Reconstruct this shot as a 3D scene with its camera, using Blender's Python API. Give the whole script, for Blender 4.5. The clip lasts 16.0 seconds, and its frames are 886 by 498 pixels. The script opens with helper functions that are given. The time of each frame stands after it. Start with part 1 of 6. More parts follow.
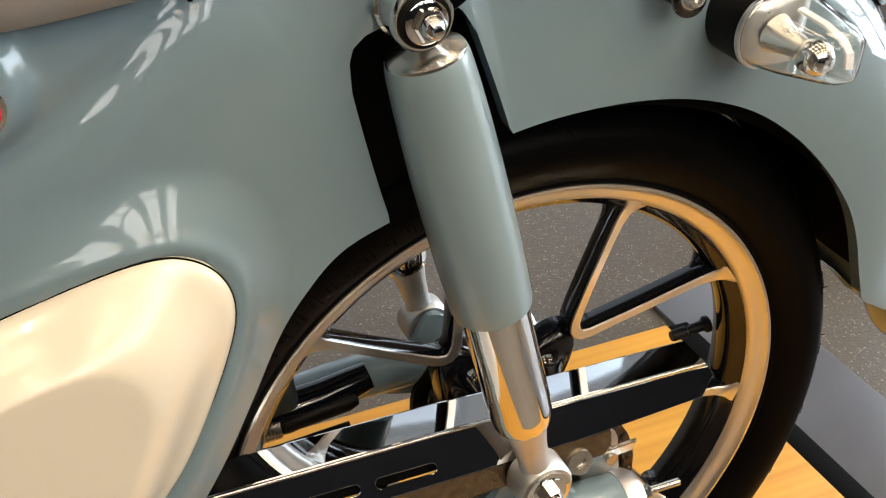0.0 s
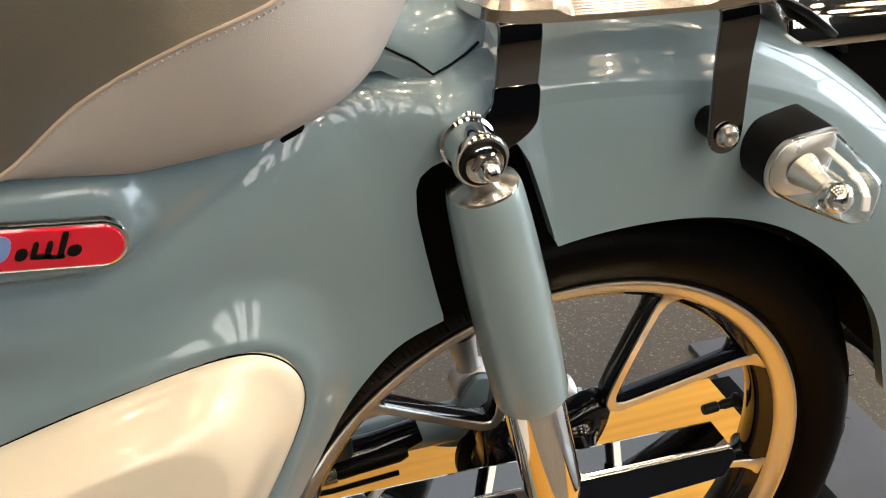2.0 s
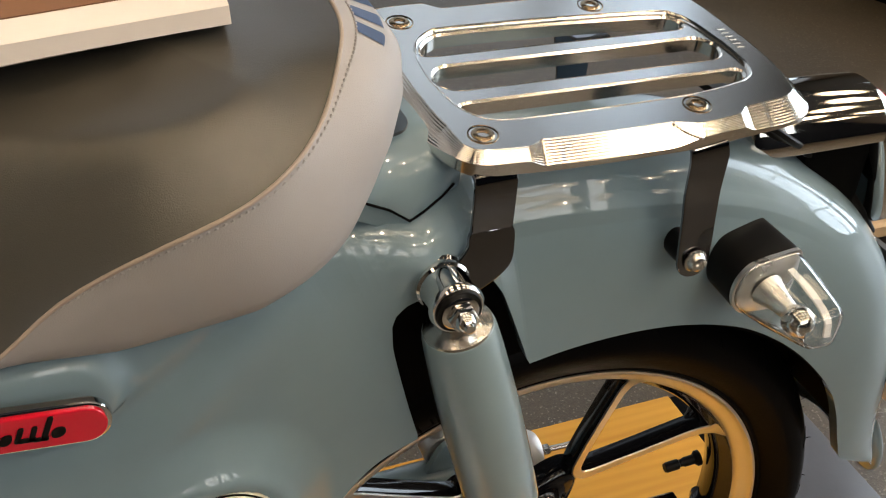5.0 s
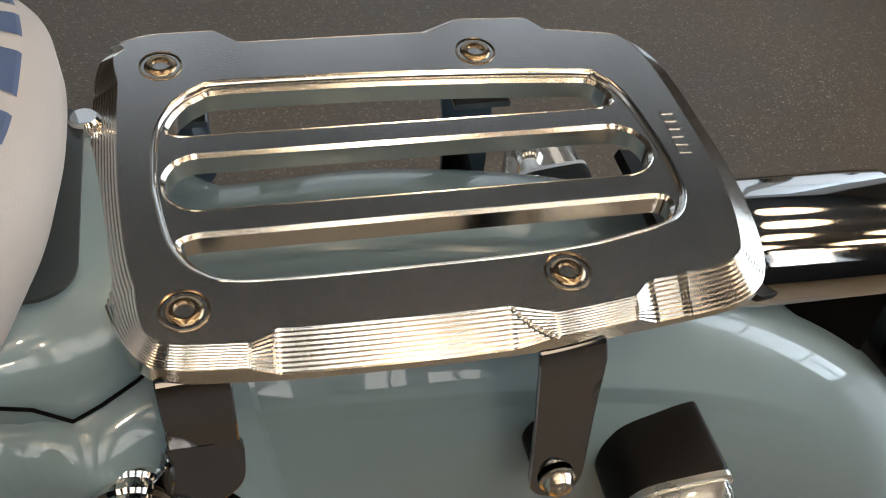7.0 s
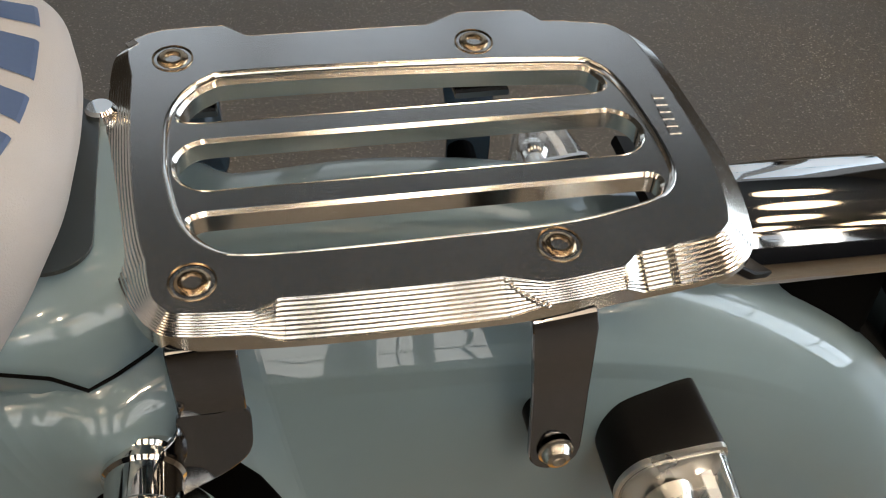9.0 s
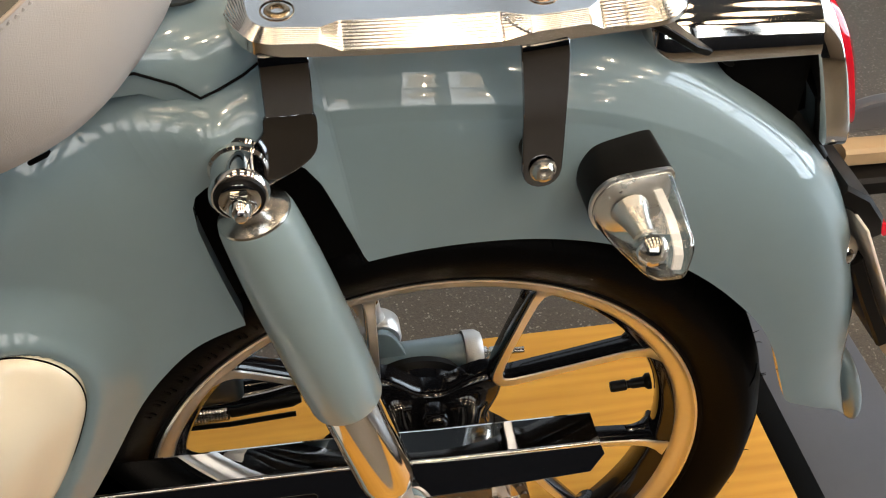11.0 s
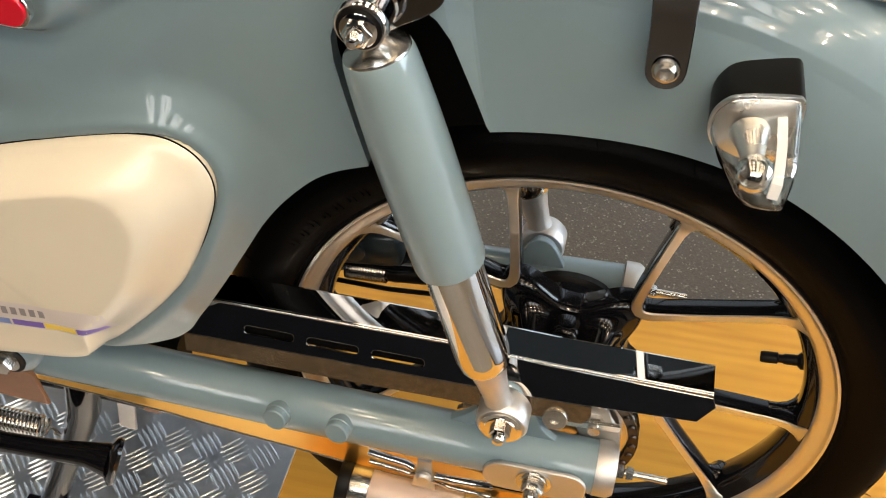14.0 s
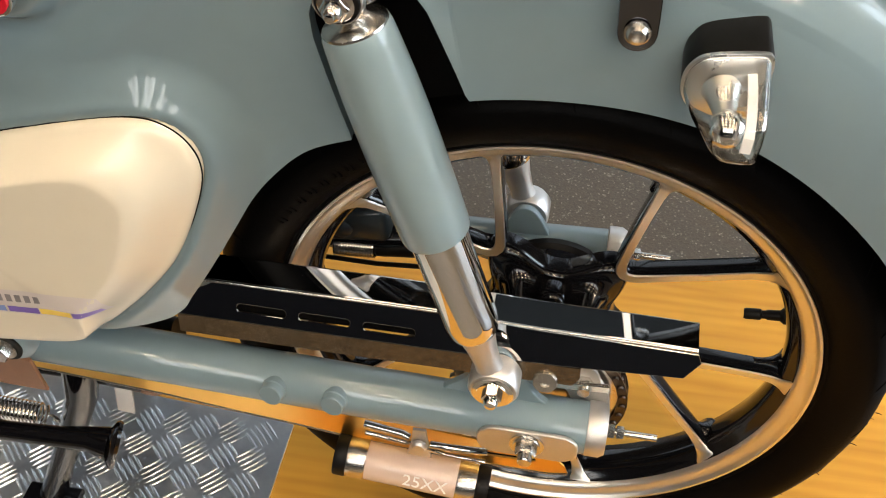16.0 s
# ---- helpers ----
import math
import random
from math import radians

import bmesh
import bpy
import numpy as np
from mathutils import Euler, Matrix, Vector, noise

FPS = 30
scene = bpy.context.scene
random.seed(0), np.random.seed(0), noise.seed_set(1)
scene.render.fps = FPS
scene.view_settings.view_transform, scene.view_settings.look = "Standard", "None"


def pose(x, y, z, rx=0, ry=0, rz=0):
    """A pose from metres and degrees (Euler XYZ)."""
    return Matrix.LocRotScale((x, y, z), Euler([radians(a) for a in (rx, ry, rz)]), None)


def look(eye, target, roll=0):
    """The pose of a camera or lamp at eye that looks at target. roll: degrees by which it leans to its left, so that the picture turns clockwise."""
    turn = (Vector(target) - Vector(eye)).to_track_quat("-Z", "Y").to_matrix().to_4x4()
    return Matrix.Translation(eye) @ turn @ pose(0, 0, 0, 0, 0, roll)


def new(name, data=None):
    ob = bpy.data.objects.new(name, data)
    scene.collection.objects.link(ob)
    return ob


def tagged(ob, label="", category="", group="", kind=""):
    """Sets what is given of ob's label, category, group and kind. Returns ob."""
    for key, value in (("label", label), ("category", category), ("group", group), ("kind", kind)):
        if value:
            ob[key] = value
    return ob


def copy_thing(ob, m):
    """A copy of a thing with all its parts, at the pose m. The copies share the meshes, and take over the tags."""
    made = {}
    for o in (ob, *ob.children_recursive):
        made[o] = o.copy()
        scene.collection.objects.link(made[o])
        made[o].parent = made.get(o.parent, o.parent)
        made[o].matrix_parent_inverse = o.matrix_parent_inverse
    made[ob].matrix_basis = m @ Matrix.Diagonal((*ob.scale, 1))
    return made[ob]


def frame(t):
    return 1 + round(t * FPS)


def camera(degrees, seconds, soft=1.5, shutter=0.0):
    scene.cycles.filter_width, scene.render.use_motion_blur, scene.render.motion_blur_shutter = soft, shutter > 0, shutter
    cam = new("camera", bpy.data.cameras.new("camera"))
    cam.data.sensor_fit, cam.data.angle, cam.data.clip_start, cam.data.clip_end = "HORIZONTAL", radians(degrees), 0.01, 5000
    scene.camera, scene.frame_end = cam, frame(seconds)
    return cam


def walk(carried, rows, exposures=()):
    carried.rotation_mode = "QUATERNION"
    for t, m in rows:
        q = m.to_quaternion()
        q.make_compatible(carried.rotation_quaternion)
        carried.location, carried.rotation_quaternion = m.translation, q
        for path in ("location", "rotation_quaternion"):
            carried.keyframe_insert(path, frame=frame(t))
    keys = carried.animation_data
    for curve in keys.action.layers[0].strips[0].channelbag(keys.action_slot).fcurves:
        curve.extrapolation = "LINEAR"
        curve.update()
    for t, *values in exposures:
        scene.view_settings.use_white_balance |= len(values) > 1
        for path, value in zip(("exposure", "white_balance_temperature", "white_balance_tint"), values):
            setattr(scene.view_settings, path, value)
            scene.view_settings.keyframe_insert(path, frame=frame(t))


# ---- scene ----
from mathutils.bvhtree import BVHTree

EXPOSURES = [(0.0, 0.12), (1.5, 0.10), (2.5, -0.12), (3.2, -0.4), (5.5, -0.5), (7.0, -0.62), (8.2, -0.62), (10.5, -0.48), (11.0, -0.27), (11.5, -0.02), (12.0, 0.08), (16.0, 0.05)]
cam = camera(45.53, 16.0, soft=1.1)
ROWS = [
    (0.0, -0.3079, -0.5505, 0.9065, 57.42, -0.50, -24.05),
    (0.5, -0.3108, -0.5638, 0.9191, 56.64, -0.34, -22.79),
    (1.0, -0.3111, -0.5708, 0.9350, 56.71, -0.19, -20.61),
    (1.5, -0.3076, -0.5762, 0.9482, 56.82, 0.15, -19.93),
    (2.0, -0.3155, -0.5799, 0.9980, 57.26, -1.60, -19.37),
    (2.5, -0.3333, -0.5958, 1.0473, 57.07, -1.57, -21.04),
    (3.0, -0.3516, -0.5933, 1.0928, 57.08, -1.17, -19.87),
    (3.2, -0.3555, -0.5914, 1.1015, 57.55, -1.83, -19.66),
    (5.3, -0.2828, -0.4859, 1.0940, 52.91, -3.63, -21.48),
    (5.5, -0.2437, -0.4274, 1.0931, 51.88, -4.72, -20.60),
    (6.0, -0.1692, -0.3319, 1.0893, 48.93, -4.06, -18.99),
    (6.5, -0.1041, -0.3174, 1.0983, 47.26, -3.57, -13.53),
    (7.0, -0.0734, -0.3164, 1.0847, 45.19, -3.79, -12.01),
    (7.5, -0.0708, -0.3201, 1.0865, 45.52, -3.20, -11.67),
    (8.0, -0.0705, -0.3241, 1.0854, 46.10, -2.73, -11.29),
    (8.2, -0.0687, -0.3247, 1.0857, 45.96, -2.50, -11.08),
    (10.3, -0.0653, -0.4502, 1.0813, 48.85, -1.65, -11.70),
    (10.5, -0.0792, -0.4766, 1.0850, 49.12, -1.04, -11.08),
    (11.0, -0.0950, -0.5471, 1.0838, 47.41, -1.02, -9.81),
    (11.5, 0.0231, -0.5796, 1.0474, 45.57, -0.68, -2.18),
    (12.0, 0.0640, -0.6119, 1.0625, 46.52, -0.22, 6.97),
    (12.5, 0.0569, -0.6244, 1.0622, 46.83, -0.04, 10.62),
    (13.0, 0.0467, -0.6095, 1.0525, 46.38, -0.06, 11.99),
    (13.5, 0.0421, -0.5974, 1.0537, 45.49, 0.03, 12.39),
    (14.0, 0.0358, -0.5930, 1.0512, 45.53, 0.25, 12.72),
    (14.5, 0.0275, -0.5951, 1.0547, 45.80, 0.44, 12.82),
    (15.0, 0.0281, -0.5985, 1.0604, 46.79, 0.34, 12.63),
    (15.5, 0.0292, -0.6063, 1.0629, 46.42, 0.30, 12.37),
    (16.0, 0.0417, -0.6087, 1.0555, 44.50, 1.51, 10.65),
]
walk(cam, [(t, pose(x, y, z, rx, ry, rz)) for t, x, y, z, rx, ry, rz in ROWS], exposures=EXPOSURES)

# ---- world, light ----
world = bpy.data.worlds.new("world")
scene.world = world
world.use_nodes = True
wn = world.node_tree.nodes
sky = wn.new("ShaderNodeTexSky")
sky.sky_type, sky.sun_disc = "NISHITA", False
sky.sun_elevation, sky.sun_rotation = radians(35), radians(60)
world.node_tree.links.new(sky.outputs[0], wn["Background"].inputs[0])
wn["Background"].inputs[1].default_value = 0.1


def area_lamp(name, m, sx, sy, watts, colour, shape="RECTANGLE"):
    d = bpy.data.lights.new(name, "AREA")
    d.shape, d.size, d.energy, d.color = shape, sx, watts, colour
    if shape in ("RECTANGLE", "ELLIPSE"):
        d.size_y = sy
    ob = new(name, d)
    ob.matrix_world = m
    return ob


WARM, COOL, SOFT = (1.0, 0.78, 0.57), (0.85, 0.925, 1.0), (1.0, 0.96, 0.90)
# daylight in the window openings
for k in range(5):
    area_lamp("window_light", look((-1.7 + 1.1 * k, -4.2, 3.05), (-1.7 + 1.1 * k, 0, 0.5)), 0.62, 1.9, 21.6, SOFT)
area_lamp("window_light", look((0.8, 4.2, 2.6), (0.5, 0, 1.6)), 6.0, 4.4, 26, COOL)
area_lamp("window_light", look((4.2, 0.4, 1.75), (0, 0.4, 1.1)), 4.0, 3.3, 58, COOL)
area_lamp("window_light", look((-4.2, 0.8, 2.25), (0, 0.5, 1.6)), 2.2, 2.7, 6, COOL)
# hanging bowl lamps, each with a small bright bulb
ROOF, HANG = 5.2, 3.0
PENDANTS = [(x, y) for y in (-3.1, -2.2, -1.3, -0.4, 0.5) for x in (-1.44, -0.48, 0.48, 1.44, 2.4, 3.36)]
for lx, ly in PENDANTS:
    if -3 < ly < 0 and 0 < lx < 3:
        area_lamp("pendant_light", pose(lx, ly, HANG - 0.055), 0.09, 0.09, 8.0, WARM, "DISK")

# ---- materials ----
AX = 0.335  # height of the rear axle over the floor
DECK = 0.04  # top of the wooden platform


def material(name, base, rough=0.5, metal=0.0, coat=0.0, noise_scale=0.0, vary=0.0, bump=0.0, bump_scale=200.0, **extra):
    """A principled material with variation of colour and roughness at two scales, in object space."""
    m = bpy.data.materials.new(name)
    m.use_nodes = True
    nt = m.node_tree
    b = nt.nodes["Principled BSDF"]
    b.inputs["Base Color"].default_value = (*base, 1)
    b.inputs["Roughness"].default_value = rough
    b.inputs["Metallic"].default_value = metal
    b.inputs["Coat Weight"].default_value = coat
    b.inputs["Coat Roughness"].default_value = 0.03
    for key, value in extra.items():
        b.inputs[key].default_value = value
    tc = nt.nodes.new("ShaderNodeTexCoord")
    if noise_scale:
        n1 = nt.nodes.new("ShaderNodeTexNoise")
        n1.inputs["Scale"].default_value, n1.inputs["Detail"].default_value = noise_scale, 6
        nt.links.new(tc.outputs["Object"], n1.inputs["Vector"])
        n2 = nt.nodes.new("ShaderNodeTexNoise")
        n2.inputs["Scale"].default_value, n2.inputs["Detail"].default_value = noise_scale * 9, 3
        nt.links.new(tc.outputs["Object"], n2.inputs["Vector"])
        add = nt.nodes.new("ShaderNodeMath")
        add.operation = "MULTIPLY_ADD"
        nt.links.new(n2.outputs[0], add.inputs[0])
        add.inputs[1].default_value = 0.4
        nt.links.new(n1.outputs[0], add.inputs[2])
        mix = nt.nodes.new("ShaderNodeMix")
        mix.data_type = "RGBA"
        mp = nt.nodes.new("ShaderNodeMapRange")
        mp.inputs["From Min"].default_value, mp.inputs["From Max"].default_value = 0.35, 1.05
        nt.links.new(add.outputs[0], mp.inputs["Value"])
        nt.links.new(mp.outputs[0], mix.inputs["Factor"])
        mix.inputs["A"].default_value = (*[c * (1 - vary) for c in base], 1)
        mix.inputs["B"].default_value = (*[min(1, c * (1 + vary)) for c in base], 1)
        nt.links.new(mix.outputs["Result"], b.inputs["Base Color"])
        mr = nt.nodes.new("ShaderNodeMapRange")
        mr.inputs["To Min"].default_value, mr.inputs["To Max"].default_value = rough * 0.8, min(1, rough * 1.25)
        nt.links.new(n1.outputs[0], mr.inputs["Value"])
        nt.links.new(mr.outputs[0], b.inputs["Roughness"])
    if bump:
        n3 = nt.nodes.new("ShaderNodeTexNoise")
        n3.inputs["Scale"].default_value, n3.inputs["Detail"].default_value = bump_scale, 4
        nt.links.new(tc.outputs["Object"], n3.inputs["Vector"])
        bp = nt.nodes.new("ShaderNodeBump")
        bp.inputs["Strength"].default_value, bp.inputs["Distance"].default_value = bump, 0.001
        nt.links.new(n3.outputs[0], bp.inputs["Height"])
        nt.links.new(bp.outputs[0], b.inputs["Normal"])
    return m


def wood_material(name):
    m = material(name, (0.62, 0.36, 0.12), 0.5, **{"Specular IOR Level": 0.25})
    nt = m.node_tree
    b = nt.nodes["Principled BSDF"]
    tc = nt.nodes.new("ShaderNodeTexCoord")
    mp = nt.nodes.new("ShaderNodeMapping")
    mp.inputs["Scale"].default_value = (1.2, 14, 14)
    nt.links.new(tc.outputs["Object"], mp.inputs["Vector"])
    n = nt.nodes.new("ShaderNodeTexNoise")
    n.inputs["Scale"].default_value, n.inputs["Detail"].default_value, n.inputs["Distortion"].default_value = 3.0, 8, 0.6
    nt.links.new(mp.outputs[0], n.inputs["Vector"])
    w = nt.nodes.new("ShaderNodeTexWave")
    w.wave_type, w.bands_direction = "BANDS", "Y"
    w.inputs["Scale"].default_value, w.inputs["Distortion"].default_value, w.inputs["Detail"].default_value = 1.4, 5.0, 3
    nt.links.new(mp.outputs[0], w.inputs["Vector"])
    mul = nt.nodes.new("ShaderNodeMath")
    mul.operation = "MULTIPLY_ADD"
    nt.links.new(w.outputs["Fac"], mul.inputs[0])
    mul.inputs[1].default_value = 0.16
    nt.links.new(n.outputs[0], mul.inputs[2])
    ramp = nt.nodes.new("ShaderNodeValToRGB")
    e = ramp.color_ramp.elements
    e[0].position, e[0].color = 0.25, (0.40, 0.178, 0.018, 1)
    e[1].position, e[1].color = 0.85, (0.57, 0.292, 0.038, 1)
    nt.links.new(mul.outputs[0], ramp.inputs[0])
    nt.links.new(ramp.outputs[0], b.inputs["Base Color"])
    return m


def speckled_floor(name):
    m = material(name, (0.05, 0.047, 0.043), 0.42, **{"Specular IOR Level": 0.85})
    nt = m.node_tree
    b = nt.nodes["Principled BSDF"]
    tc = nt.nodes.new("ShaderNodeTexCoord")
    v = nt.nodes.new("ShaderNodeTexVoronoi")
    v.inputs["Scale"].default_value = 430
    nt.links.new(tc.outputs["Object"], v.inputs["Vector"])
    sep = nt.nodes.new("ShaderNodeSeparateColor")
    nt.links.new(v.outputs["Color"], sep.inputs[0])
    ramp = nt.nodes.new("ShaderNodeValToRGB")
    e = ramp.color_ramp.elements
    e[0].position, e[0].color = 0.0, (0.060, 0.0425, 0.0220, 1)
    e[1].position, e[1].color = 1.0, (0.36, 0.32, 0.26, 1)
    for pos, c in ((0.55, (0.087, 0.064, 0.0355, 1)), (0.93, (0.108, 0.083, 0.049, 1)), (0.965, (0.22, 0.19, 0.145, 1))):
        k = e.new(pos)
        k.color = c
    nt.links.new(sep.outputs[0], ramp.inputs[0])
    n = nt.nodes.new("ShaderNodeTexNoise")
    n.inputs["Scale"].default_value, n.inputs["Detail"].default_value = 3.5, 6
    nt.links.new(tc.outputs["Object"], n.inputs["Vector"])
    mix = nt.nodes.new("ShaderNodeMix")
    mix.data_type, mix.blend_type = "RGBA", "MULTIPLY"
    mix.inputs["Factor"].default_value = 0.6
    nt.links.new(ramp.outputs[0], mix.inputs["A"])
    nt.links.new(n.outputs["Fac"], mix.inputs["B"])
    nt.links.new(mix.outputs["Result"], b.inputs["Base Color"])
    r = nt.nodes.new("ShaderNodeMapRange")
    r.inputs["To Min"].default_value, r.inputs["To Max"].default_value = 0.28, 0.50
    nt.links.new(n.outputs[0], r.inputs["Value"])
    nt.links.new(r.outputs[0], b.inputs["Roughness"])
    bp = nt.nodes.new("ShaderNodeBump")
    bp.inputs["Strength"].default_value, bp.inputs["Distance"].default_value = 0.25, 0.001
    nt.links.new(v.outputs["Distance"], bp.inputs["Height"])
    nt.links.new(bp.outputs[0], b.inputs["Normal"])
    return m


def glow(name, colour, strength):
    m = bpy.data.materials.new(name)
    m.use_nodes = True
    b = m.node_tree.nodes["Principled BSDF"]
    b.inputs["Base Color"].default_value = (*colour, 1)
    b.inputs["Emission Color"].default_value = (*colour, 1)
    b.inputs["Emission Strength"].default_value = strength
    return m


PAINT = material("grey_blue_paint", (0.158, 0.223, 0.257), 0.42, 0.0, 1.0, 6, 0.05, **{"Specular IOR Level": 0.25, "Coat Roughness": 0.02})
SHOCK_PAINT = material("pale_grey_blue_plastic", (0.20, 0.275, 0.30), 0.36, 0.0, 1.0, 6, 0.04, **{"Coat Roughness": 0.04})
CREAM = material("cream_plastic", (0.71, 0.65, 0.515), 0.25, 0.0, 0.8, 5, 0.02)
SEAT_TOP = material("dark_grey_vinyl", (0.050, 0.045, 0.034), 0.33, noise_scale=12, vary=0.12, bump=0.25, bump_scale=1400, **{"Specular IOR Level": 0.85})
SEAT_SIDE = material("pale_grey_vinyl", (0.33, 0.31, 0.295), 0.6, noise_scale=9, vary=0.04, bump=0.3, bump_scale=1400)
PIPING = material("tan_piping", (0.34, 0.275, 0.215), 0.6, noise_scale=30, vary=0.1)
CHROME = material("chrome", (0.78, 0.76, 0.73), 0.06, 1.0, noise_scale=14, vary=0.03)
STEEL = material("zinc_plated_steel", (0.62, 0.60, 0.56), 0.24, 1.0, noise_scale=30, vary=0.1)
DARK_STEEL = material("dark_steel", (0.09, 0.075, 0.065), 0.35, 1.0, noise_scale=60, vary=0.3)
CAST = material("cast_aluminium", (0.66, 0.64, 0.61), 0.46, 1.0, noise_scale=40, vary=0.08, bump=0.2, bump_scale=900)
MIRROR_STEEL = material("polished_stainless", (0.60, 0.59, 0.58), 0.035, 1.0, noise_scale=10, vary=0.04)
# polished strap steel; the dark it mirrors is put into the base colour
DARK_REFLECTION = material("dark_reflection_steel", (0.20, 0.205, 0.22), 0.05, 1.0, noise_scale=10, vary=0.05)
BILLET = material("satin_billet", (0.80, 0.785, 0.755), 0.19, 1.0, noise_scale=9, vary=0.05)
CUT_EDGE = material("machined_billet_edge", (0.74, 0.71, 0.66), 0.15, 1.0, noise_scale=20, vary=0.05)
MACHINED = material("machined_rim", (0.78, 0.76, 0.72), 0.34, 1.0, noise_scale=14, vary=0.04)
BLACK_GLOSS = material("gloss_black_paint", (0.004, 0.004, 0.005), 0.11, 0.0, 0.35, 20, 0.1, **{"Specular IOR Level": 0.3})
BLACK = material("black_plastic", (0.0045, 0.0042, 0.004), 0.42, noise_scale=20, vary=0.2, **{"Specular IOR Level": 0.16})
LINER = material("matt_black_liner", (0.0018, 0.0018, 0.0018), 0.7, noise_scale=20, vary=0.2, **{"Specular IOR Level": 0.05})
RUBBER = material("tyre_rubber", (0.0022, 0.0020, 0.0019), 0.42, noise_scale=25, vary=0.3, bump=0.2, bump_scale=500, **{"Specular IOR Level": 0.04})
CLEAR = material("clear_lens", (0.96, 0.96, 0.94), 0.03, **{"Transmission Weight": 1.0, "IOR": 1.45})
RED = material("red_lens", (0.55, 0.007, 0.024), 0.12, 0.0, 0.8, 8, 0.04)
BLUE_MARK = material("blue_mark", (0.16, 0.24, 0.50), 0.3)
SEAT_INK = material("seat_lettering", (0.045, 0.075, 0.15), 0.6, noise_scale=60, vary=0.1)
YELLOW = material("yellow_mark", (0.85, 0.62, 0.10), 0.4)
VIOLET = material("violet_mark", (0.16, 0.10, 0.40), 0.4)
WOOD = wood_material("varnished_pine")
FLOOR = speckled_floor("dark_speckled_stone")
BLUE_GREY = material("blue_grey_smooth", (0.085, 0.09, 0.105), 0.3, noise_scale=8, vary=0.08, bump=0.1, bump_scale=300)
TREAD = material("tread_plate_aluminium", (0.84, 0.87, 0.92), 0.36, 1.0, noise_scale=18, vary=0.12, bump=0.12, bump_scale=160)
PAPER = material("white_card", (0.80, 0.73, 0.66), 0.6, noise_scale=14, vary=0.03)
BROWN_CARD = material("brown_print", (0.22, 0.105, 0.05), 0.55, noise_scale=10, vary=0.05)
ORANGE = material("orange_print", (0.80, 0.16, 0.06), 0.5)
PINK_LABEL = material("beige_label", (0.62, 0.47, 0.38), 0.25, 0.0, 0.6, 10, 0.04)
WHITE_INK = material("white_print", (0.85, 0.82, 0.78), 0.4)
WALL = material("plaster", (0.12, 0.095, 0.07), 0.8, noise_scale=2, vary=0.05)
DARK_WALL = material("dark_reflection_wall", (0.007, 0.008, 0.011), 0.7, noise_scale=2, vary=0.1, **{"Specular IOR Level": 0.08})
CEIL = material("ceiling_paint", (0.044, 0.047, 0.049), 0.85, noise_scale=2, vary=0.05)
SKY_GLOW = glow("daylight", (0.80, 0.90, 1.0), 0.44)
STREET_GLOW = glow("bright_street_daylight", (0.74, 0.87, 1.0), 8.0)
LAMP_GLOW = glow("warm_lamp", (1.0, 0.82, 0.60), 150.0)
BOWL_GLOW = glow("lit_lamp_bowl", (1.0, 0.78, 0.54), 4.6)
# orange of the mirrored deck is put into this metal's colour
DECK_TINT = material("deck_tinted_metal", (0.80, 0.47, 0.115), 0.32, 1.0, noise_scale=14, vary=0.06)
FROST = material("frosted_lens", (0.55, 0.55, 0.54), 0.4, noise_scale=30, vary=0.06)
SILVER = material("silvered_reflector", (0.82, 0.81, 0.78), 0.28, 1.0, noise_scale=40, vary=0.04)
# brown tone and speckle put the floor's reflection into the steel itself
SKIRT = material("floor_tinted_steel", (0.27, 0.21, 0.14), 0.16, 1.0, noise_scale=180, vary=0.5, bump=0.5, bump_scale=700)
GOLD_STEEL = material("bronzed_steel", (0.36, 0.27, 0.175), 0.2, 1.0, noise_scale=40, vary=0.1)
RECESS_SHADE = material("recess_shade_tone", (0.014, 0.020, 0.022), 0.3, 0.0, 0.4, 20, 0.1)
FILM = material("sticker_film", (0.64, 0.58, 0.55), 0.25, 0.0, 0.5, 10, 0.03)
PRINT_GREY = material("grey_print", (0.20, 0.18, 0.18), 0.4)
TAN_REFLECTION = material("reflection_strip", (0.42, 0.30, 0.17), 0.6, noise_scale=20, vary=0.08)
SLAB = material("grey_plinth", (0.27, 0.26, 0.235), 0.6, noise_scale=4, vary=0.06)
PRIMER = material("brown_primer", (0.20, 0.10, 0.055), 0.4, noise_scale=20, vary=0.15)

# ---- building helpers ----
def part(name, bm, mat, parent=None, label="", sharp=38, mats=None):
    """Links a bmesh as one mesh object under a thing or a part, in the thing's own coordinates."""
    me = bpy.data.meshes.new(name)
    bm.normal_update()
    bm.to_mesh(me)
    bm.free()
    return mesh_part(name, me, mat, parent, label, sharp, mats)


def mesh_part(name, me, mat, parent=None, label="", sharp=14, mats=None):
    if len(me.materials):
        me.materials.clear()
    for m in mats or [mat]:
        me.materials.append(m)
    if sharp:
        me.shade_smooth()
        me.set_sharp_from_angle(angle=radians(sharp))
    ob = new(name, me)
    ob.parent = parent
    if label:
        tagged(ob, label)
    return ob


def thing(name, label, category, at=(0, 0, 0), group="", kind=""):
    return_ob = new(name)
    return_ob.location = at
    return tagged(return_ob, label, category, group, kind)


def ring_faces(bm, a, b, closed=True):
    n = len(a)
    for i in range(n if closed else n - 1):
        j = (i + 1) % n
        try:
            bm.faces.new((a[i], a[j], b[j], b[i]))
        except ValueError:
            pass


def frame_of(d, up=(0, 0, 1)):
    d = Vector(d).normalized()
    u = Vector(up)
    if abs(d.dot(u)) > 0.98:
        u = Vector((1, 0, 0))
    s = d.cross(u).normalized()
    return s, s.cross(d).normalized(), d


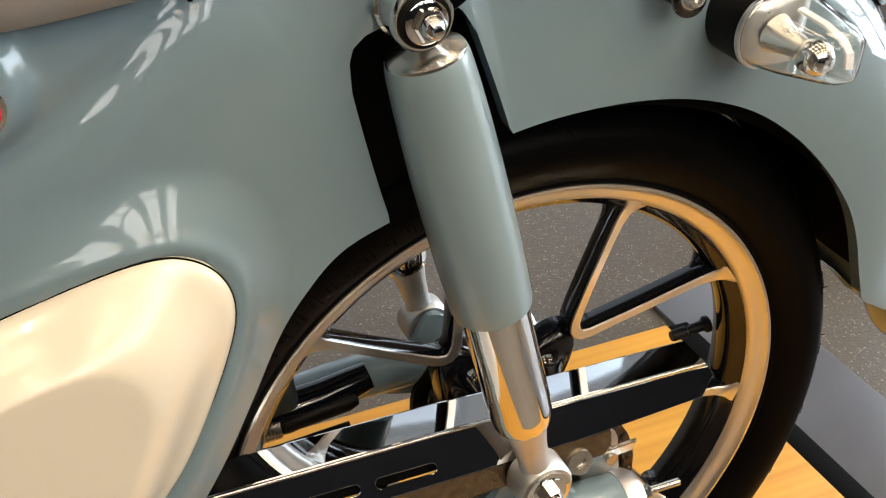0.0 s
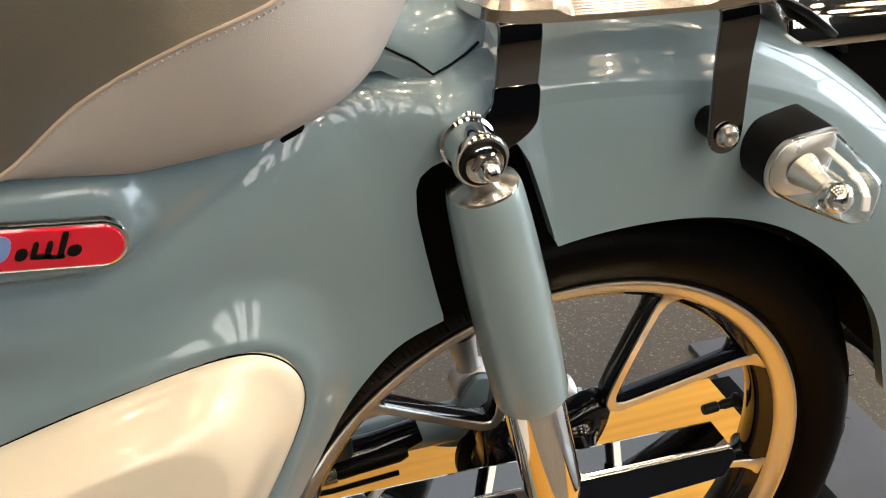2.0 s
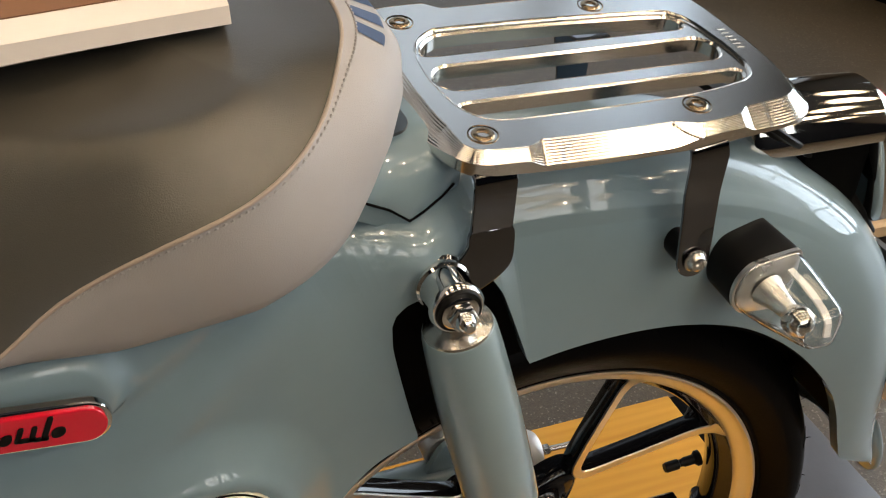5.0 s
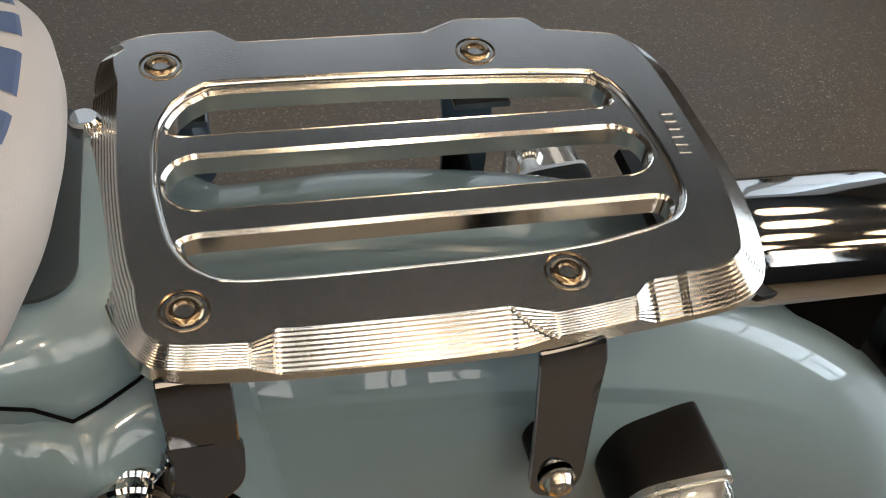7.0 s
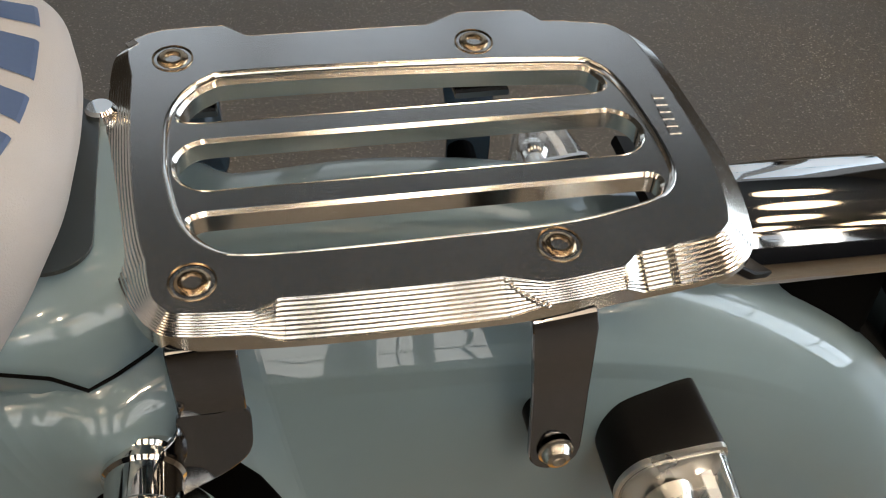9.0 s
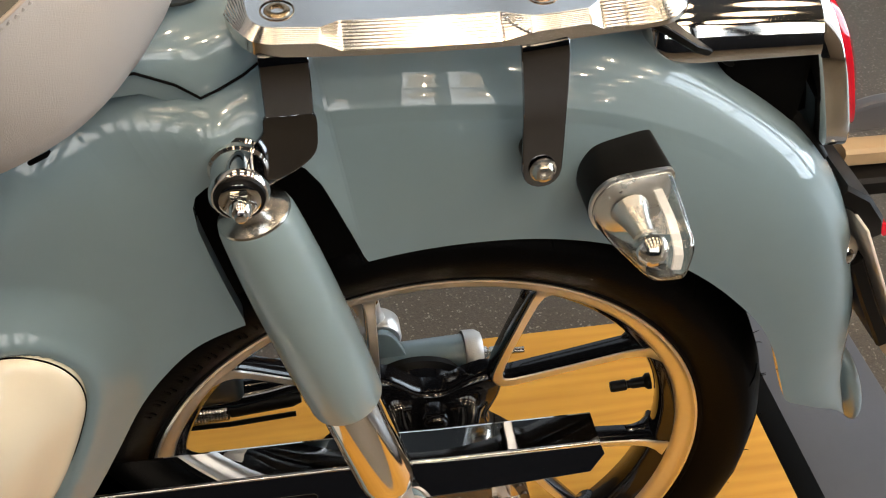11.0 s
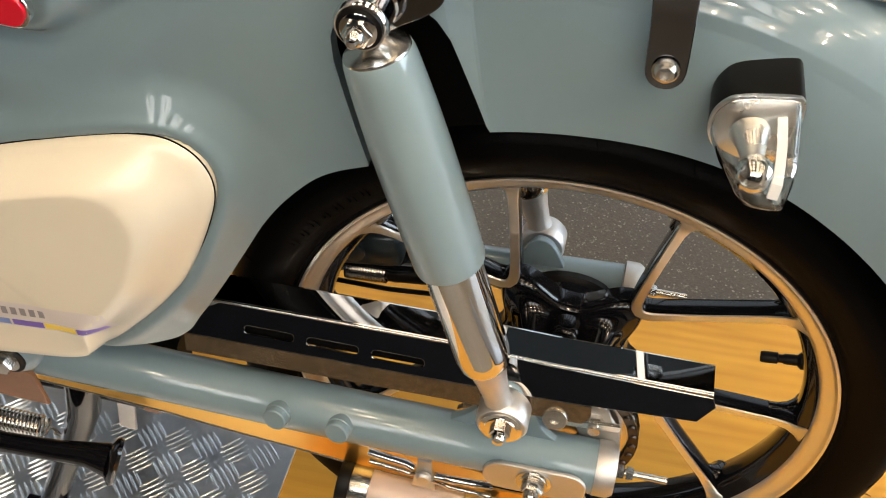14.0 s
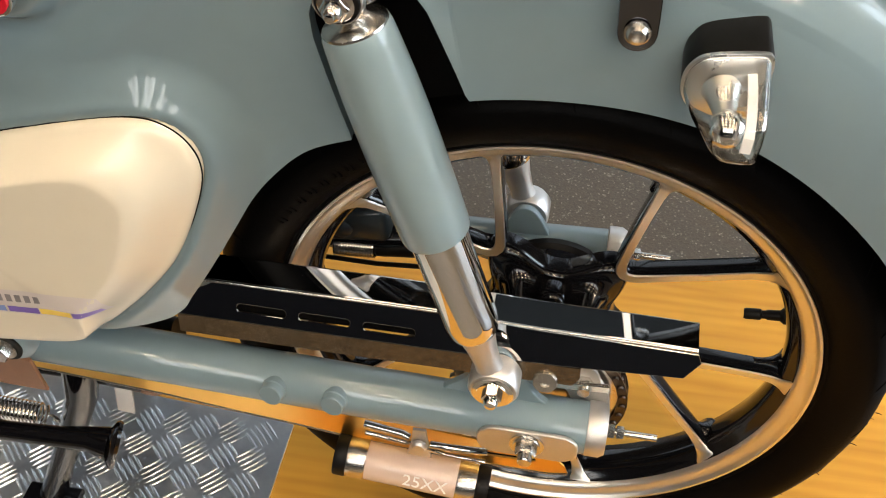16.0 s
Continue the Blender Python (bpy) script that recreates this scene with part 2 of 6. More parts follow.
def lathe(bm, origin, axis, profile, seg=48, sx=1.0, sy=1.0):
    """Revolves (radius, distance along the axis) pairs about an axis."""
    s, u, d = frame_of(axis)
    o = Vector(origin)
    rings = []
    for r, h in profile:
        if r < 1e-6:
            rings.append([bm.verts.new(o + d * h)])
        else:
            rings.append([bm.verts.new(o + d * h + s * (r * sx * math.cos(a)) + u * (r * sy * math.sin(a))) for a in [2 * math.pi * k / seg for k in range(seg)]])
    for a, b in zip(rings, rings[1:]):
        if len(a) == 1 and len(b) == 1:
            continue
        if len(a) == 1:
            for k in range(seg):
                bm.faces.new((a[0], b[(k + 1) % seg], b[k]))
        elif len(b) == 1:
            for k in range(seg):
                bm.faces.new((a[k], a[(k + 1) % seg], b[0]))
        else:
            ring_faces(bm, a, b)
    return bm


def tube(bm, path, radius, seg=16, caps=True):
    """A round bar along a path; radius may be a list."""
    pts = [Vector(p) for p in path]
    rad = radius if isinstance(radius, (list, tuple)) else [radius] * len(pts)
    rings, s = [], None
    for i, p in enumerate(pts):
        d = (pts[min(i + 1, len(pts) - 1)] - pts[max(i - 1, 0)]).normalized()
        if s is None:
            s = frame_of(d)[0]
        s = (s - d * s.dot(d)).normalized()
        u = d.cross(s)
        rings.append([bm.verts.new(p + s * (rad[i] * math.cos(a)) + u * (rad[i] * math.sin(a))) for a in [2 * math.pi * k / seg for k in range(seg)]])
    for a, b in zip(rings, rings[1:]):
        ring_faces(bm, a, b)
    if caps:
        bm.faces.new(rings[0][::-1])
        bm.faces.new(rings[-1])
    return bm


def strip(bm, path, wide, w, t, front=None):
    """A flat bar along a path: wide is the direction of its width w, t its thickness; either may be a list."""
    pts = [Vector(p) for p in path]
    ws = w if isinstance(w, (list, tuple)) else [w] * len(pts)
    rings = []
    for i, p in enumerate(pts):
        d = (pts[min(i + 1, len(pts) - 1)] - pts[max(i - 1, 0)]).normalized()
        a = Vector(wide[i] if isinstance(wide, list) else wide).normalized()
        a = (a - d * a.dot(d)).normalized()
        n = d.cross(a)
        c = min(t, ws[i]) * 0.18
        hw, ht = ws[i] / 2, t / 2
        rings.append([bm.verts.new(p + a * x + n * y) for x, y in ((-hw + c, -ht), (hw - c, -ht), (hw, -ht + c), (hw, ht - c), (hw - c, ht), (-hw + c, ht), (-hw, ht - c), (-hw, -ht + c))])
    for a, b in zip(rings, rings[1:]):
        ring_faces(bm, a, b)
    bm.faces.new(rings[0][::-1])
    bm.faces.new(rings[-1])
    bmesh.ops.recalc_face_normals(bm, faces=bm.faces[:])
    return bm


def box(bm, size, m=None, bevel=0.0, seg=2):
    r = bmesh.ops.create_cube(bm, size=1.0)
    bmesh.ops.scale(bm, vec=size, verts=r["verts"])
    if bevel:
        edges = list({e for v in r["verts"] for e in v.link_edges})
        r2 = bmesh.ops.bevel(bm, geom=edges, offset=bevel, segments=seg, affect="EDGES", profile=0.5)
        verts = list({v for f in r2["faces"] for v in f.verts} | {v for v in r["verts"] if v.is_valid})
        done = set(verts)
        grow = list(verts)
        while grow:
            v = grow.pop()
            for e in v.link_edges:
                o = e.other_vert(v)
                if o not in done:
                    done.add(o)
                    grow.append(o)
        verts = list(done)
    else:
        verts = r["verts"]
    if m is not None:
        bmesh.ops.transform(bm, matrix=m, verts=verts)
    return bm


def spline(points, n=8, closed=True):
    """Catmull-Rom through 2D points."""
    out, k = [], len(points)
    for i in range(k if closed else k - 1):
        g = (lambda j: points[j % k]) if closed else (lambda j: points[min(max(j, 0), k - 1)])
        p0, p1, p2, p3 = (np.array(g(i + j), float) for j in (-1, 0, 1, 2))
        for t in [q / n for q in range(n)]:
            out.append(tuple(0.5 * ((2 * p1) + (p2 - p0) * t + (2 * p0 - 5 * p1 + 4 * p2 - p3) * t * t + (3 * p1 - p0 - 3 * p2 + p3) * t ** 3)))
    if not closed:
        out.append(tuple(points[-1]))
    return out


def rounded(x0, y0, x1, y1, r, n=6):
    out = []
    for cx, cy, a0 in ((x1 - r, y1 - r, 0), (x0 + r, y1 - r, 90), (x0 + r, y0 + r, 180), (x1 - r, y0 + r, 270)):
        out += [(cx + r * math.cos(radians(a0 + 90 * k / n)), cy + r * math.sin(radians(a0 + 90 * k / n))) for k in range(n + 1)]
    return out


def plate(outlines, thick, bevel=0.0, m=None):
    """A flat plate from an outline and its holes, as a mesh. m places it."""
    cu = bpy.data.curves.new("plate", "CURVE")
    cu.dimensions, cu.fill_mode = "2D", "BOTH"
    cu.extrude, cu.bevel_depth, cu.bevel_resolution = max(thick / 2 - bevel, 1e-5), bevel, 1
    cu.offset = -bevel
    for pts in outlines:
        sp = cu.splines.new("POLY")
        sp.points.add(len(pts) - 1)
        for p, q in zip(sp.points, pts):
            p.co = (q[0], q[1], 0, 1)
        sp.use_cyclic_u = True
    tmp = new("plate", cu)
    dg = bpy.context.evaluated_depsgraph_get()
    me = bpy.data.meshes.new_from_object(tmp.evaluated_get(dg))
    bpy.data.objects.remove(tmp)
    bpy.data.curves.remove(cu)
    bm = bmesh.new()
    bm.from_mesh(me)
    bmesh.ops.remove_doubles(bm, verts=bm.verts[:], dist=0.000002)
    bm.to_mesh(me)
    bm.free()
    if m is not None:
        me.transform(m)
    return me


def lettering(text, size, thick, m):
    cu = bpy.data.curves.new("text", "FONT")
    cu.body, cu.size, cu.extrude, cu.align_x, cu.align_y = text, size, thick, "CENTER", "CENTER"
    tmp = new("text", cu)
    me = bpy.data.meshes.new_from_object(tmp.evaluated_get(bpy.context.evaluated_depsgraph_get()))
    bpy.data.objects.remove(tmp)
    bpy.data.curves.remove(cu)
    me.transform(m)
    return me


def hexnut(bm, at, axis, across, high, seg=6):
    """A hexagon with chamfered top, from at along axis."""
    r = across / math.sqrt(3)
    return lathe(bm, at, axis, [(0, 0), (r, 0), (r, high * 0.8), (r * 0.86, high), (0, high)], seg)


def smooth_table(tab, v):
    """Cubic Hermite through (key, value) pairs; v is a numpy array."""
    x = np.array([a for a, _ in tab], float)
    y = np.array([b for _, b in tab], float)
    m = np.gradient(y, x)
    v = np.clip(v, x[0], x[-1])
    i = np.clip(np.searchsorted(x, v) - 1, 0, len(x) - 2)
    h = x[i + 1] - x[i]
    t = (v - x[i]) / h
    return (2 * t**3 - 3 * t**2 + 1) * y[i] + (t**3 - 2 * t**2 + t) * h * m[i] + (-2 * t**3 + 3 * t**2) * y[i + 1] + (t**3 - t**2) * h * m[i + 1]


SIDE = Matrix(((1, 0, 0, 0), (0, 0, -1, 0), (0, 1, 0, 0), (0, 0, 0, 1)))  # plate's x, y become x, z; its top faces -y

# ---- the room ----
def setting(name, bm, mat, label, category, kind="structure"):
    return tagged(part(name, bm, mat, None, "", 30), label, category, "", kind)


bm = bmesh.new()
box(bm, (9.0, 9.0, 0.1), pose(0, 0, -0.05))
setting("floor", bm, FLOOR, "dark brown-grey speckled polished stone showroom floor", "floor")
bm = bmesh.new()
box(bm, (9.0, 9.0, 0.1), pose(0, 0, ROOF + 0.05))
setting("ceiling", bm, CEIL, "dim brown painted showroom ceiling", "ceiling")


def wall(name, m, openings, label, mat=WALL):
    """A wall 8.8 m long and 5.2 m high with window openings (x0, x1, z0, z1)."""
    cuts = sorted(openings)
    bm = bmesh.new()
    x = -4.4
    for x0, x1, z0, z1 in cuts:
        for a, b, c, d in ((x, x0, 0, ROOF), (x0, x1, 0, z0), (x0, x1, z1, ROOF)):
            if b - a > 0.01 and d - c > 0.01:
                box(bm, (b - a, 0.15, d - c), m @ pose((a + b) / 2, 0, (c + d) / 2))
        x = x1
    box(bm, (4.4 - x, 0.15, ROOF), m @ pose((4.4 + x) / 2, 0, ROOF / 2))
    return setting(name, bm, mat, label, "wall")


NORTH = [(-2.3 + 1.25 * k, -1.2 + 1.25 * k, 0.15, 4.95) for k in range(5)]
SOUTH = [(-2.2 + 1.1 * k, -1.2 + 1.1 * k, 2.1, 4.0) for k in range(5)]
WEST = [(-0.5 + 1.25 * k, 0.6 + 1.25 * k, 0.8, 3.35) for k in range(2)]
EAST = [(-2.4 + 1.25 * k, -1.3 + 1.25 * k, 0.1, 3.35) for k in range(3)]
wall("wall_north", pose(0, 4.4, 0), NORTH, "plain plaster wall with a row of tall windows")
wall("wall_east", pose(4.4, 0, 0, 0, 0, -90), EAST, "plain plaster wall with three windows")
# south wall is unseen; made dark so that polished parts mirror something dark
wall("wall_south", pose(0, -4.4, 0), SOUTH, "unseen wall with a band of windows, made dark for reflections", DARK_WALL)
wall("wall_west", pose(-4.4, 0, 0, 0, 0, 90), WEST, "plain plaster wall with two windows")


def window(name, m, x0, x1, z0, z1):
    w = thing(name, "window with dark slim frame and daylight behind", "window", kind="structure")
    w.matrix_world = m
    bm = bmesh.new()
    for a, b, c, d in ((x0, x1, z0, z0 + 0.05), (x0, x1, z1 - 0.05, z1), (x0, x0 + 0.05, z0 + 0.05, z1 - 0.05), (x1 - 0.05, x1, z0 + 0.05, z1 - 0.05), (x0 + 0.05, x1 - 0.05, z0 + 0.62, z0 + 0.66), ((x0 + x1) / 2 - 0.02, (x0 + x1) / 2 + 0.02, z0 + 0.05, z0 + 0.60), (x0 + 0.05, x1 - 0.05, (z0 + z1) / 2 + 0.12, (z0 + z1) / 2 + 0.15)):
        box(bm, (b - a, 0.06, d - c), pose((a + b) / 2, 0, (c + d) / 2))
    part("window_frame", bm, BLACK, w, "slim black frame")
    return w


n_window = 0
for rows, m in ((NORTH, pose(0, 4.4, 0)), (EAST, pose(4.4, 0, 0, 0, 0, -90)), (SOUTH, pose(0, -4.4, 0)), (WEST, pose(-4.4, 0, 0, 0, 0, 90))):
    for r in rows:
        n_window += 1
        window("window_%d" % n_window, m, *r)
for cx, cy, rz in ((0, 4.9, 0), (4.9, 0, 90), (0, -4.9, 0), (-4.9, 0, 90)):
    bm = bmesh.new()
    box(bm, (9.6, 0.02, 5.6), pose(cx, cy, 2.7, 0, 0, rz))
    setting("backdrop", bm, STREET_GLOW if cx > 1 else SKY_GLOW, "bright daylight outside the windows", "backdrop")

for k, (lx, ly) in enumerate(PENDANTS):
    if k == 0:
        lamp = thing("pendant_lamp", "hanging bowl lamp with a lit warm shade and bright bulb", "pendant lamp", (lx, ly, HANG), "pendant lamps")
        bm = bmesh.new()
        lathe(bm, (0, 0, 0), (0, 0, 1), [(0.265, 0.0), (0.260, 0.0), (0.205, 0.085), (0.05, 0.145), (0.05, 0.15), (0.210, 0.089), (0.265, 0.0)], 40)
        part("shade", bm, BLACK, lamp, "dark metal bowl shade")
        bm = bmesh.new()
        lathe(bm, (0, 0, 0), (0, 0, 1), [(0.258, 0.004), (0.14, 0.012), (0.05, 0.016)], 40)
        part("diffuser", bm, BOWL_GLOW, lamp, "lit frosted bowl")
        bm = bmesh.new()
        lathe(bm, (0, 0, 0), (0, 0, 1), [(0, -0.028), (0.020, -0.022), (0.030, -0.004), (0.030, 0.012), (0.012, 0.016)], 24)
        part("bulb", bm, LAMP_GLOW, lamp, "bright warm bulb")
        bm = bmesh.new()
        tube(bm, [(0, 0, 0.145), (0, 0, ROOF - HANG)], 0.006, 8)
        part("cable", bm, BLACK, lamp)
    else:
        copy_thing(lamp, pose(lx, ly, HANG))

# a low grey plinth farther back in the room; its black base paints the shadow below
pl = thing("display_plinth", "low grey display plinth over a black block standing for its shadow", "plinth", (1.685, 1.825, 0))
pl.rotation_euler = (0, 0, radians(-68.0))
bm = bmesh.new()
box(bm, (1.9, 0.8, 0.30), pose(0.1, 0.46, 0.21), 0.004)
part("slab", bm, SLAB, pl, "smooth grey slab")
bm = bmesh.new()
box(bm, (1.8, 0.7, 0.06), pose(0.1, 0.46, 0.03))
part("base", bm, LINER, pl, "black block standing for the shadow below the slab")
random.seed(7)
bm = bmesh.new()
bmesh.ops.create_icosphere(bm, subdivisions=3, radius=0.03)
for v in bm.verts:
    v.co *= random.uniform(0.72, 1.1)
    v.co.z = max(v.co.z * 0.7, -0.018)
bmesh.ops.translate(bm, vec=(1.46, 2.04, 0.018), verts=bm.verts[:])
tagged(part("crumpled_paper", bm, PAPER, None, "", 10), "small crumpled white paper lying on the floor", "paper")

# wooden platform with black edging, blue-grey strip beside it
plat = thing("display_platform", "low varnished pine display platform with black edge trim", "platform", (0, 0, 0))
bm = bmesh.new()
box(bm, (2.45, 0.774, DECK), pose(0.455 - 1.225, 0.0, DECK / 2), 0.002)
part("deck", bm, WOOD, plat, "varnished orange-brown pine deck")
bm = bmesh.new()
box(bm, (0.034, 0.774, DECK - 0.004), pose(0.4725, 0.0, DECK / 2 - 0.002), 0.002)
part("edge_trim", bm, LINER, plat, "black edge strip")
bm = bmesh.new()
box(bm, (0.16, 1.1, 0.008), pose(0.575, -0.05, 0.004), 0.002)
tagged(part("floor_strip", bm, BLUE_GREY, None), "blue-grey smooth strip on the floor beside the platform", "floor strip")

# aluminium tread plate under the centre stand
tread = thing("tread_plate", "aluminium five-bar tread plate lying on the platform", "metal plate", (0, 0, DECK))
mesh_part("sheet", plate([[(-1.035, -0.375), (-0.285, -0.375), (-0.287, 0.0575), (-1.035, 0.106)]], 0.003, 0.0005, pose(0, 0, 0.0015)), TREAD, tread)
pitch = 0.034


def bar_points(ln):
    return [(-ln, 0.0, 0), (-ln * 0.75, 0.0009, 0.0011), (-ln * 0.35, 0.0013, 0.0018), (0, 0.0014, 0.0020), (ln * 0.35, 0.0013, 0.0018), (ln * 0.75, 0.0009, 0.0011), (ln, 0.0, 0)]


def add_bar(bm, m, ln):
    prof = bar_points(ln)
    top = [bm.verts.new(m @ Vector((x, 0, h))) for x, w, h in prof]
    lo = [bm.verts.new(m @ Vector((x, -w * 1.2 - 0.0002, -0.0002))) for x, w, h in prof]
    hi = [bm.verts.new(m @ Vector((x, w * 1.2 + 0.0002, -0.0002))) for x, w, h in prof]
    ring_faces(bm, lo, top, False)
    ring_faces(bm, top, hi, False)


BAR_LENGTHS = [0.0168, 0.0158, 0.0144]
bar_meshes = []
for ln in BAR_LENGTHS:
    b = bmesh.new()
    add_bar(b, Matrix.Identity(4), ln)
    me = bpy.data.meshes.new("raised_bar")
    b.normal_update()
    b.to_mesh(me)
    b.free()
    me.materials.append(TREAD)
    me.shade_smooth()
    bar_meshes.append(me)
rest = bmesh.new()
for i in range(-11, 12):
    for j in range(-13, 11):
        gx, gy = -0.66 + i * pitch, -0.1 + j * pitch
        if not (-0.74 < gx < -0.305 and -0.355 < gy < 0.040 - 0.065 * (gx + 0.285)):
            continue
        turn = 45 if (i + j) % 2 else -45
        for k in range(5):
            m = pose(gx, gy, 0.003, 0, 0, turn) @ pose(0, (k - 2) * 0.0064, 0)
            if gx > -0.50 and -0.27 < gy:
                ob = new("raised_bar", bar_meshes[abs(k - 2)])
                ob.parent = tread
                ob.matrix_local = m
            else:
                add_bar(rest, m, BAR_LENGTHS[abs(k - 2)])
tagged(part("bar_field", rest, TREAD, tread, "raised bars farther out on the plate", 60), kind="stuff")

# ---- the motorcycle: axle at the origin, x to the rear, z up ----
bike = thing("motorcycle", "grey-blue retro step-through motorcycle with cream side cover, on its stand", "motorcycle", (0, 0, AX))

COVER = [(-0.60, 0.175), (-0.56, 0.222), (-0.46, 0.251), (-0.396, 0.268), (-0.349, 0.282), (-0.295, 0.296), (-0.264, 0.3005), (-0.246, 0.297), (-0.232, 0.285), (-0.226, 0.266), (-0.231, 0.240),
         (-0.252, 0.190), (-0.272, 0.157), (-0.309, 0.114), (-0.345, 0.085), (-0.40, 0.075), (-0.47, 0.070), (-0.56, 0.085)]
COVER_LINE = spline(COVER, 8)


def cover_distance(x, z):
    """Distance to the side cover's outline, positive outside."""
    a = np.array(COVER_LINE)
    b = np.roll(a, -1, 0)
    p = np.stack([x, z], -1)[..., None, :]
    d = b - a
    t = np.clip(((p - a) * d).sum(-1) / (d * d).sum(-1), 0, 1)
    dist = np.sqrt((((p - a) - t[..., None] * d) ** 2).sum(-1)).min(-1)
    inside = np.zeros(x.shape, bool)
    for (x0, z0), (x1, z1) in zip(a, b):
        hit = ((z0 > z) != (z1 > z)) & (x < (x1 - x0) * (z - z0) / (z1 - z0 + 1e-12) + x0)
        inside ^= hit
    return np.where(inside, -dist, dist)


CUT_REAR = [(3, 0.3655), (8, 0.3420), (11.3, 0.3220), (14, 0.3080), (16, 0.2985), (18, 0.2942), (20, 0.2935), (24, 0.2935), (30, 0.2965), (37, 0.300), (46.6, 0.3025), (58, 0.3075), (66.6, 0.3115), (77, 0.3125), (88, 0.3115), (99.6, 0.3115)]
NOTCH = [(99.6, 0.3115), (99.9, 0.316), (100.9, 0.350), (101.7, 0.379), (102.5, 0.393), (103.2, 0.399), (104.2, 0.403), (110.2, 0.405), (111.4, 0.402), (112.1, 0.396), (112.9, 0.381), (114.0, 0.346), (115.3, 0.306), (115.6, 0.3015)]
CUT_FRONT = [(115.6, 0.3015), (122, 0.3075), (127, 0.305), (132, 0.3005), (138, 0.293), (146, 0.288), (155, 0.290), (160, 0.295), (163, 0.306), (167, 0.349), (170, 0.406), (172.7, 0.474), (174.5, 0.56), (176, 0.68)]
OUTER = [(3, 0.3695), (10, 0.3625), (18, 0.3645), (26, 0.3745), (34.6, 0.3875), (44.4, 0.405), (53.2, 0.416), (62, 0.4235), (75, 0.434), (90, 0.443), (102, 0.455), (112, 0.472), (120, 0.505), (130, 0.560), (138, 0.645), (148, 0.80), (160, 0.755), (170, 0.712), (176, 0.70)]
WIDTH_LOW = [(3, 0.032), (10, 0.050), (16, 0.0585), (25, 0.0615), (45, 0.067), (70, 0.073), (90, 0.077), (100, 0.0795), (112, 0.085), (116, 0.087), (125, 0.093), (135, 0.100), (146, 0.106), (160, 0.109), (176, 0.110)]
WIDTH_HIGH = [(3, 0.028), (16, 0.050), (30, 0.062), (60, 0.068), (90, 0.072), (104, 0.071), (113, 0.085), (122, 0.108), (132, 0.119), (150, 0.119), (176, 0.116)]
POWER = [(3, 2.6), (30, 2.7), (60, 3.0), (90, 3.3), (104, 3.3), (113, 5), (122, 9), (132, 14), (176, 14)]


def cut_radius(deg):
    out = smooth_table(CUT_REAR, deg)
    out = np.where(deg > 99.6, np.interp(deg, [a for a, _ in NOTCH], [b for _, b in NOTCH]), out)
    return np.where(deg > 115.6, smooth_table(CUT_FRONT, deg), out)


VALLEY = [(-0.80, 0.366), (-0.45, 0.362), (-0.36, 0.358), (-0.339, 0.3555), (-0.311, 0.361), (-0.28, 0.378), (-0.245, 0.405), (-0.20, 0.442), (-0.14, 0.490), (0.3, 0.80)]


def body_width(x, z, w):
    """Swells of the pressed body: flare round the side cover, badge pod, the valley under it, the shock mount."""
    d = cover_distance(x, z)
    w = w + 0.0065 * np.exp(-np.clip(d, 0, 1) / 0.035) * (x < -0.1)
    lip = np.clip((0.040 - d) / 0.036, 0, 1)
    rearward = np.clip((x + 0.36) / 0.10, 0, 1) * 0.5 + 0.5
    w = w + rearward * (0.0120 * lip * lip * (3 - 2 * lip) + 0.0018 * np.exp(-(((d - 0.0075) / 0.0045) ** 2))) * (x < -0.1) - 0.026 * np.clip((0.001 - d) / 0.016, 0, 1)
    t = np.clip((x + 0.70) / 0.372, 0, 1)
    pod = np.hypot(x - (-0.70 + 0.372 * t), z - (0.412 - 0.019 * t))
    pod = np.clip((0.036 - pod) / 0.016, 0, 1)
    w = w + 0.0115 * pod * pod * (3 - 2 * pod)
    valley = z - smooth_table(VALLEY, x)
    w = w - 0.0048 * np.exp(-((valley / 0.0120) ** 2)) * np.clip((-0.15 - x) / 0.1, 0, 1)
    w = w + 0.0034 * np.exp(-(((valley + 0.032) / 0.016) ** 2)) * np.clip((-0.17 - x) / 0.1, 0, 1)
    boss = np.hypot(x + 0.131, z - 0.412)
    return w + 0.0075 * np.exp(-((boss / 0.019) ** 2))


deg = np.unique(np.concatenate([np.arange(3, 176, 0.3), np.arange(99, 117, 0.12), [a for a, _ in NOTCH]]))
s_rows = np.concatenate([np.linspace(0, 0.8, 140), 1 - 0.2 * (1 - np.linspace(0.08, 1, 16)) ** 2.0])
rin, rout = cut_radius(deg), smooth_table(OUTER, deg)
rin = np.minimum(rin, rout - 0.004)
S, D = np.meshgrid(s_rows, deg)
Rr = rin[:, None] + (rout - rin)[:, None] * S
Xb, Zb = Rr * np.cos(np.radians(D)), Rr * np.sin(np.radians(D))
wl, wh, pw = (smooth_table(t, deg)[:, None] for t in (WIDTH_LOW, WIDTH_HIGH, POWER))
Wb = (wl + (wh - wl) * S ** 1.5) * (1 - S ** pw) ** (1 / pw)
crease = np.clip((D - 58) / 20, 0, 1) * np.clip((104 - D) / 6, 0, 1)
Wb = Wb + 0.0020 * crease * np.clip(1 - np.abs(S - 0.735) / 0.07, 0, 1)
Wb = body_width(Xb, Zb, Wb) * np.where(S >= 1, 0, 1) * np.clip((1 - S) / 0.0005, 0, 1)


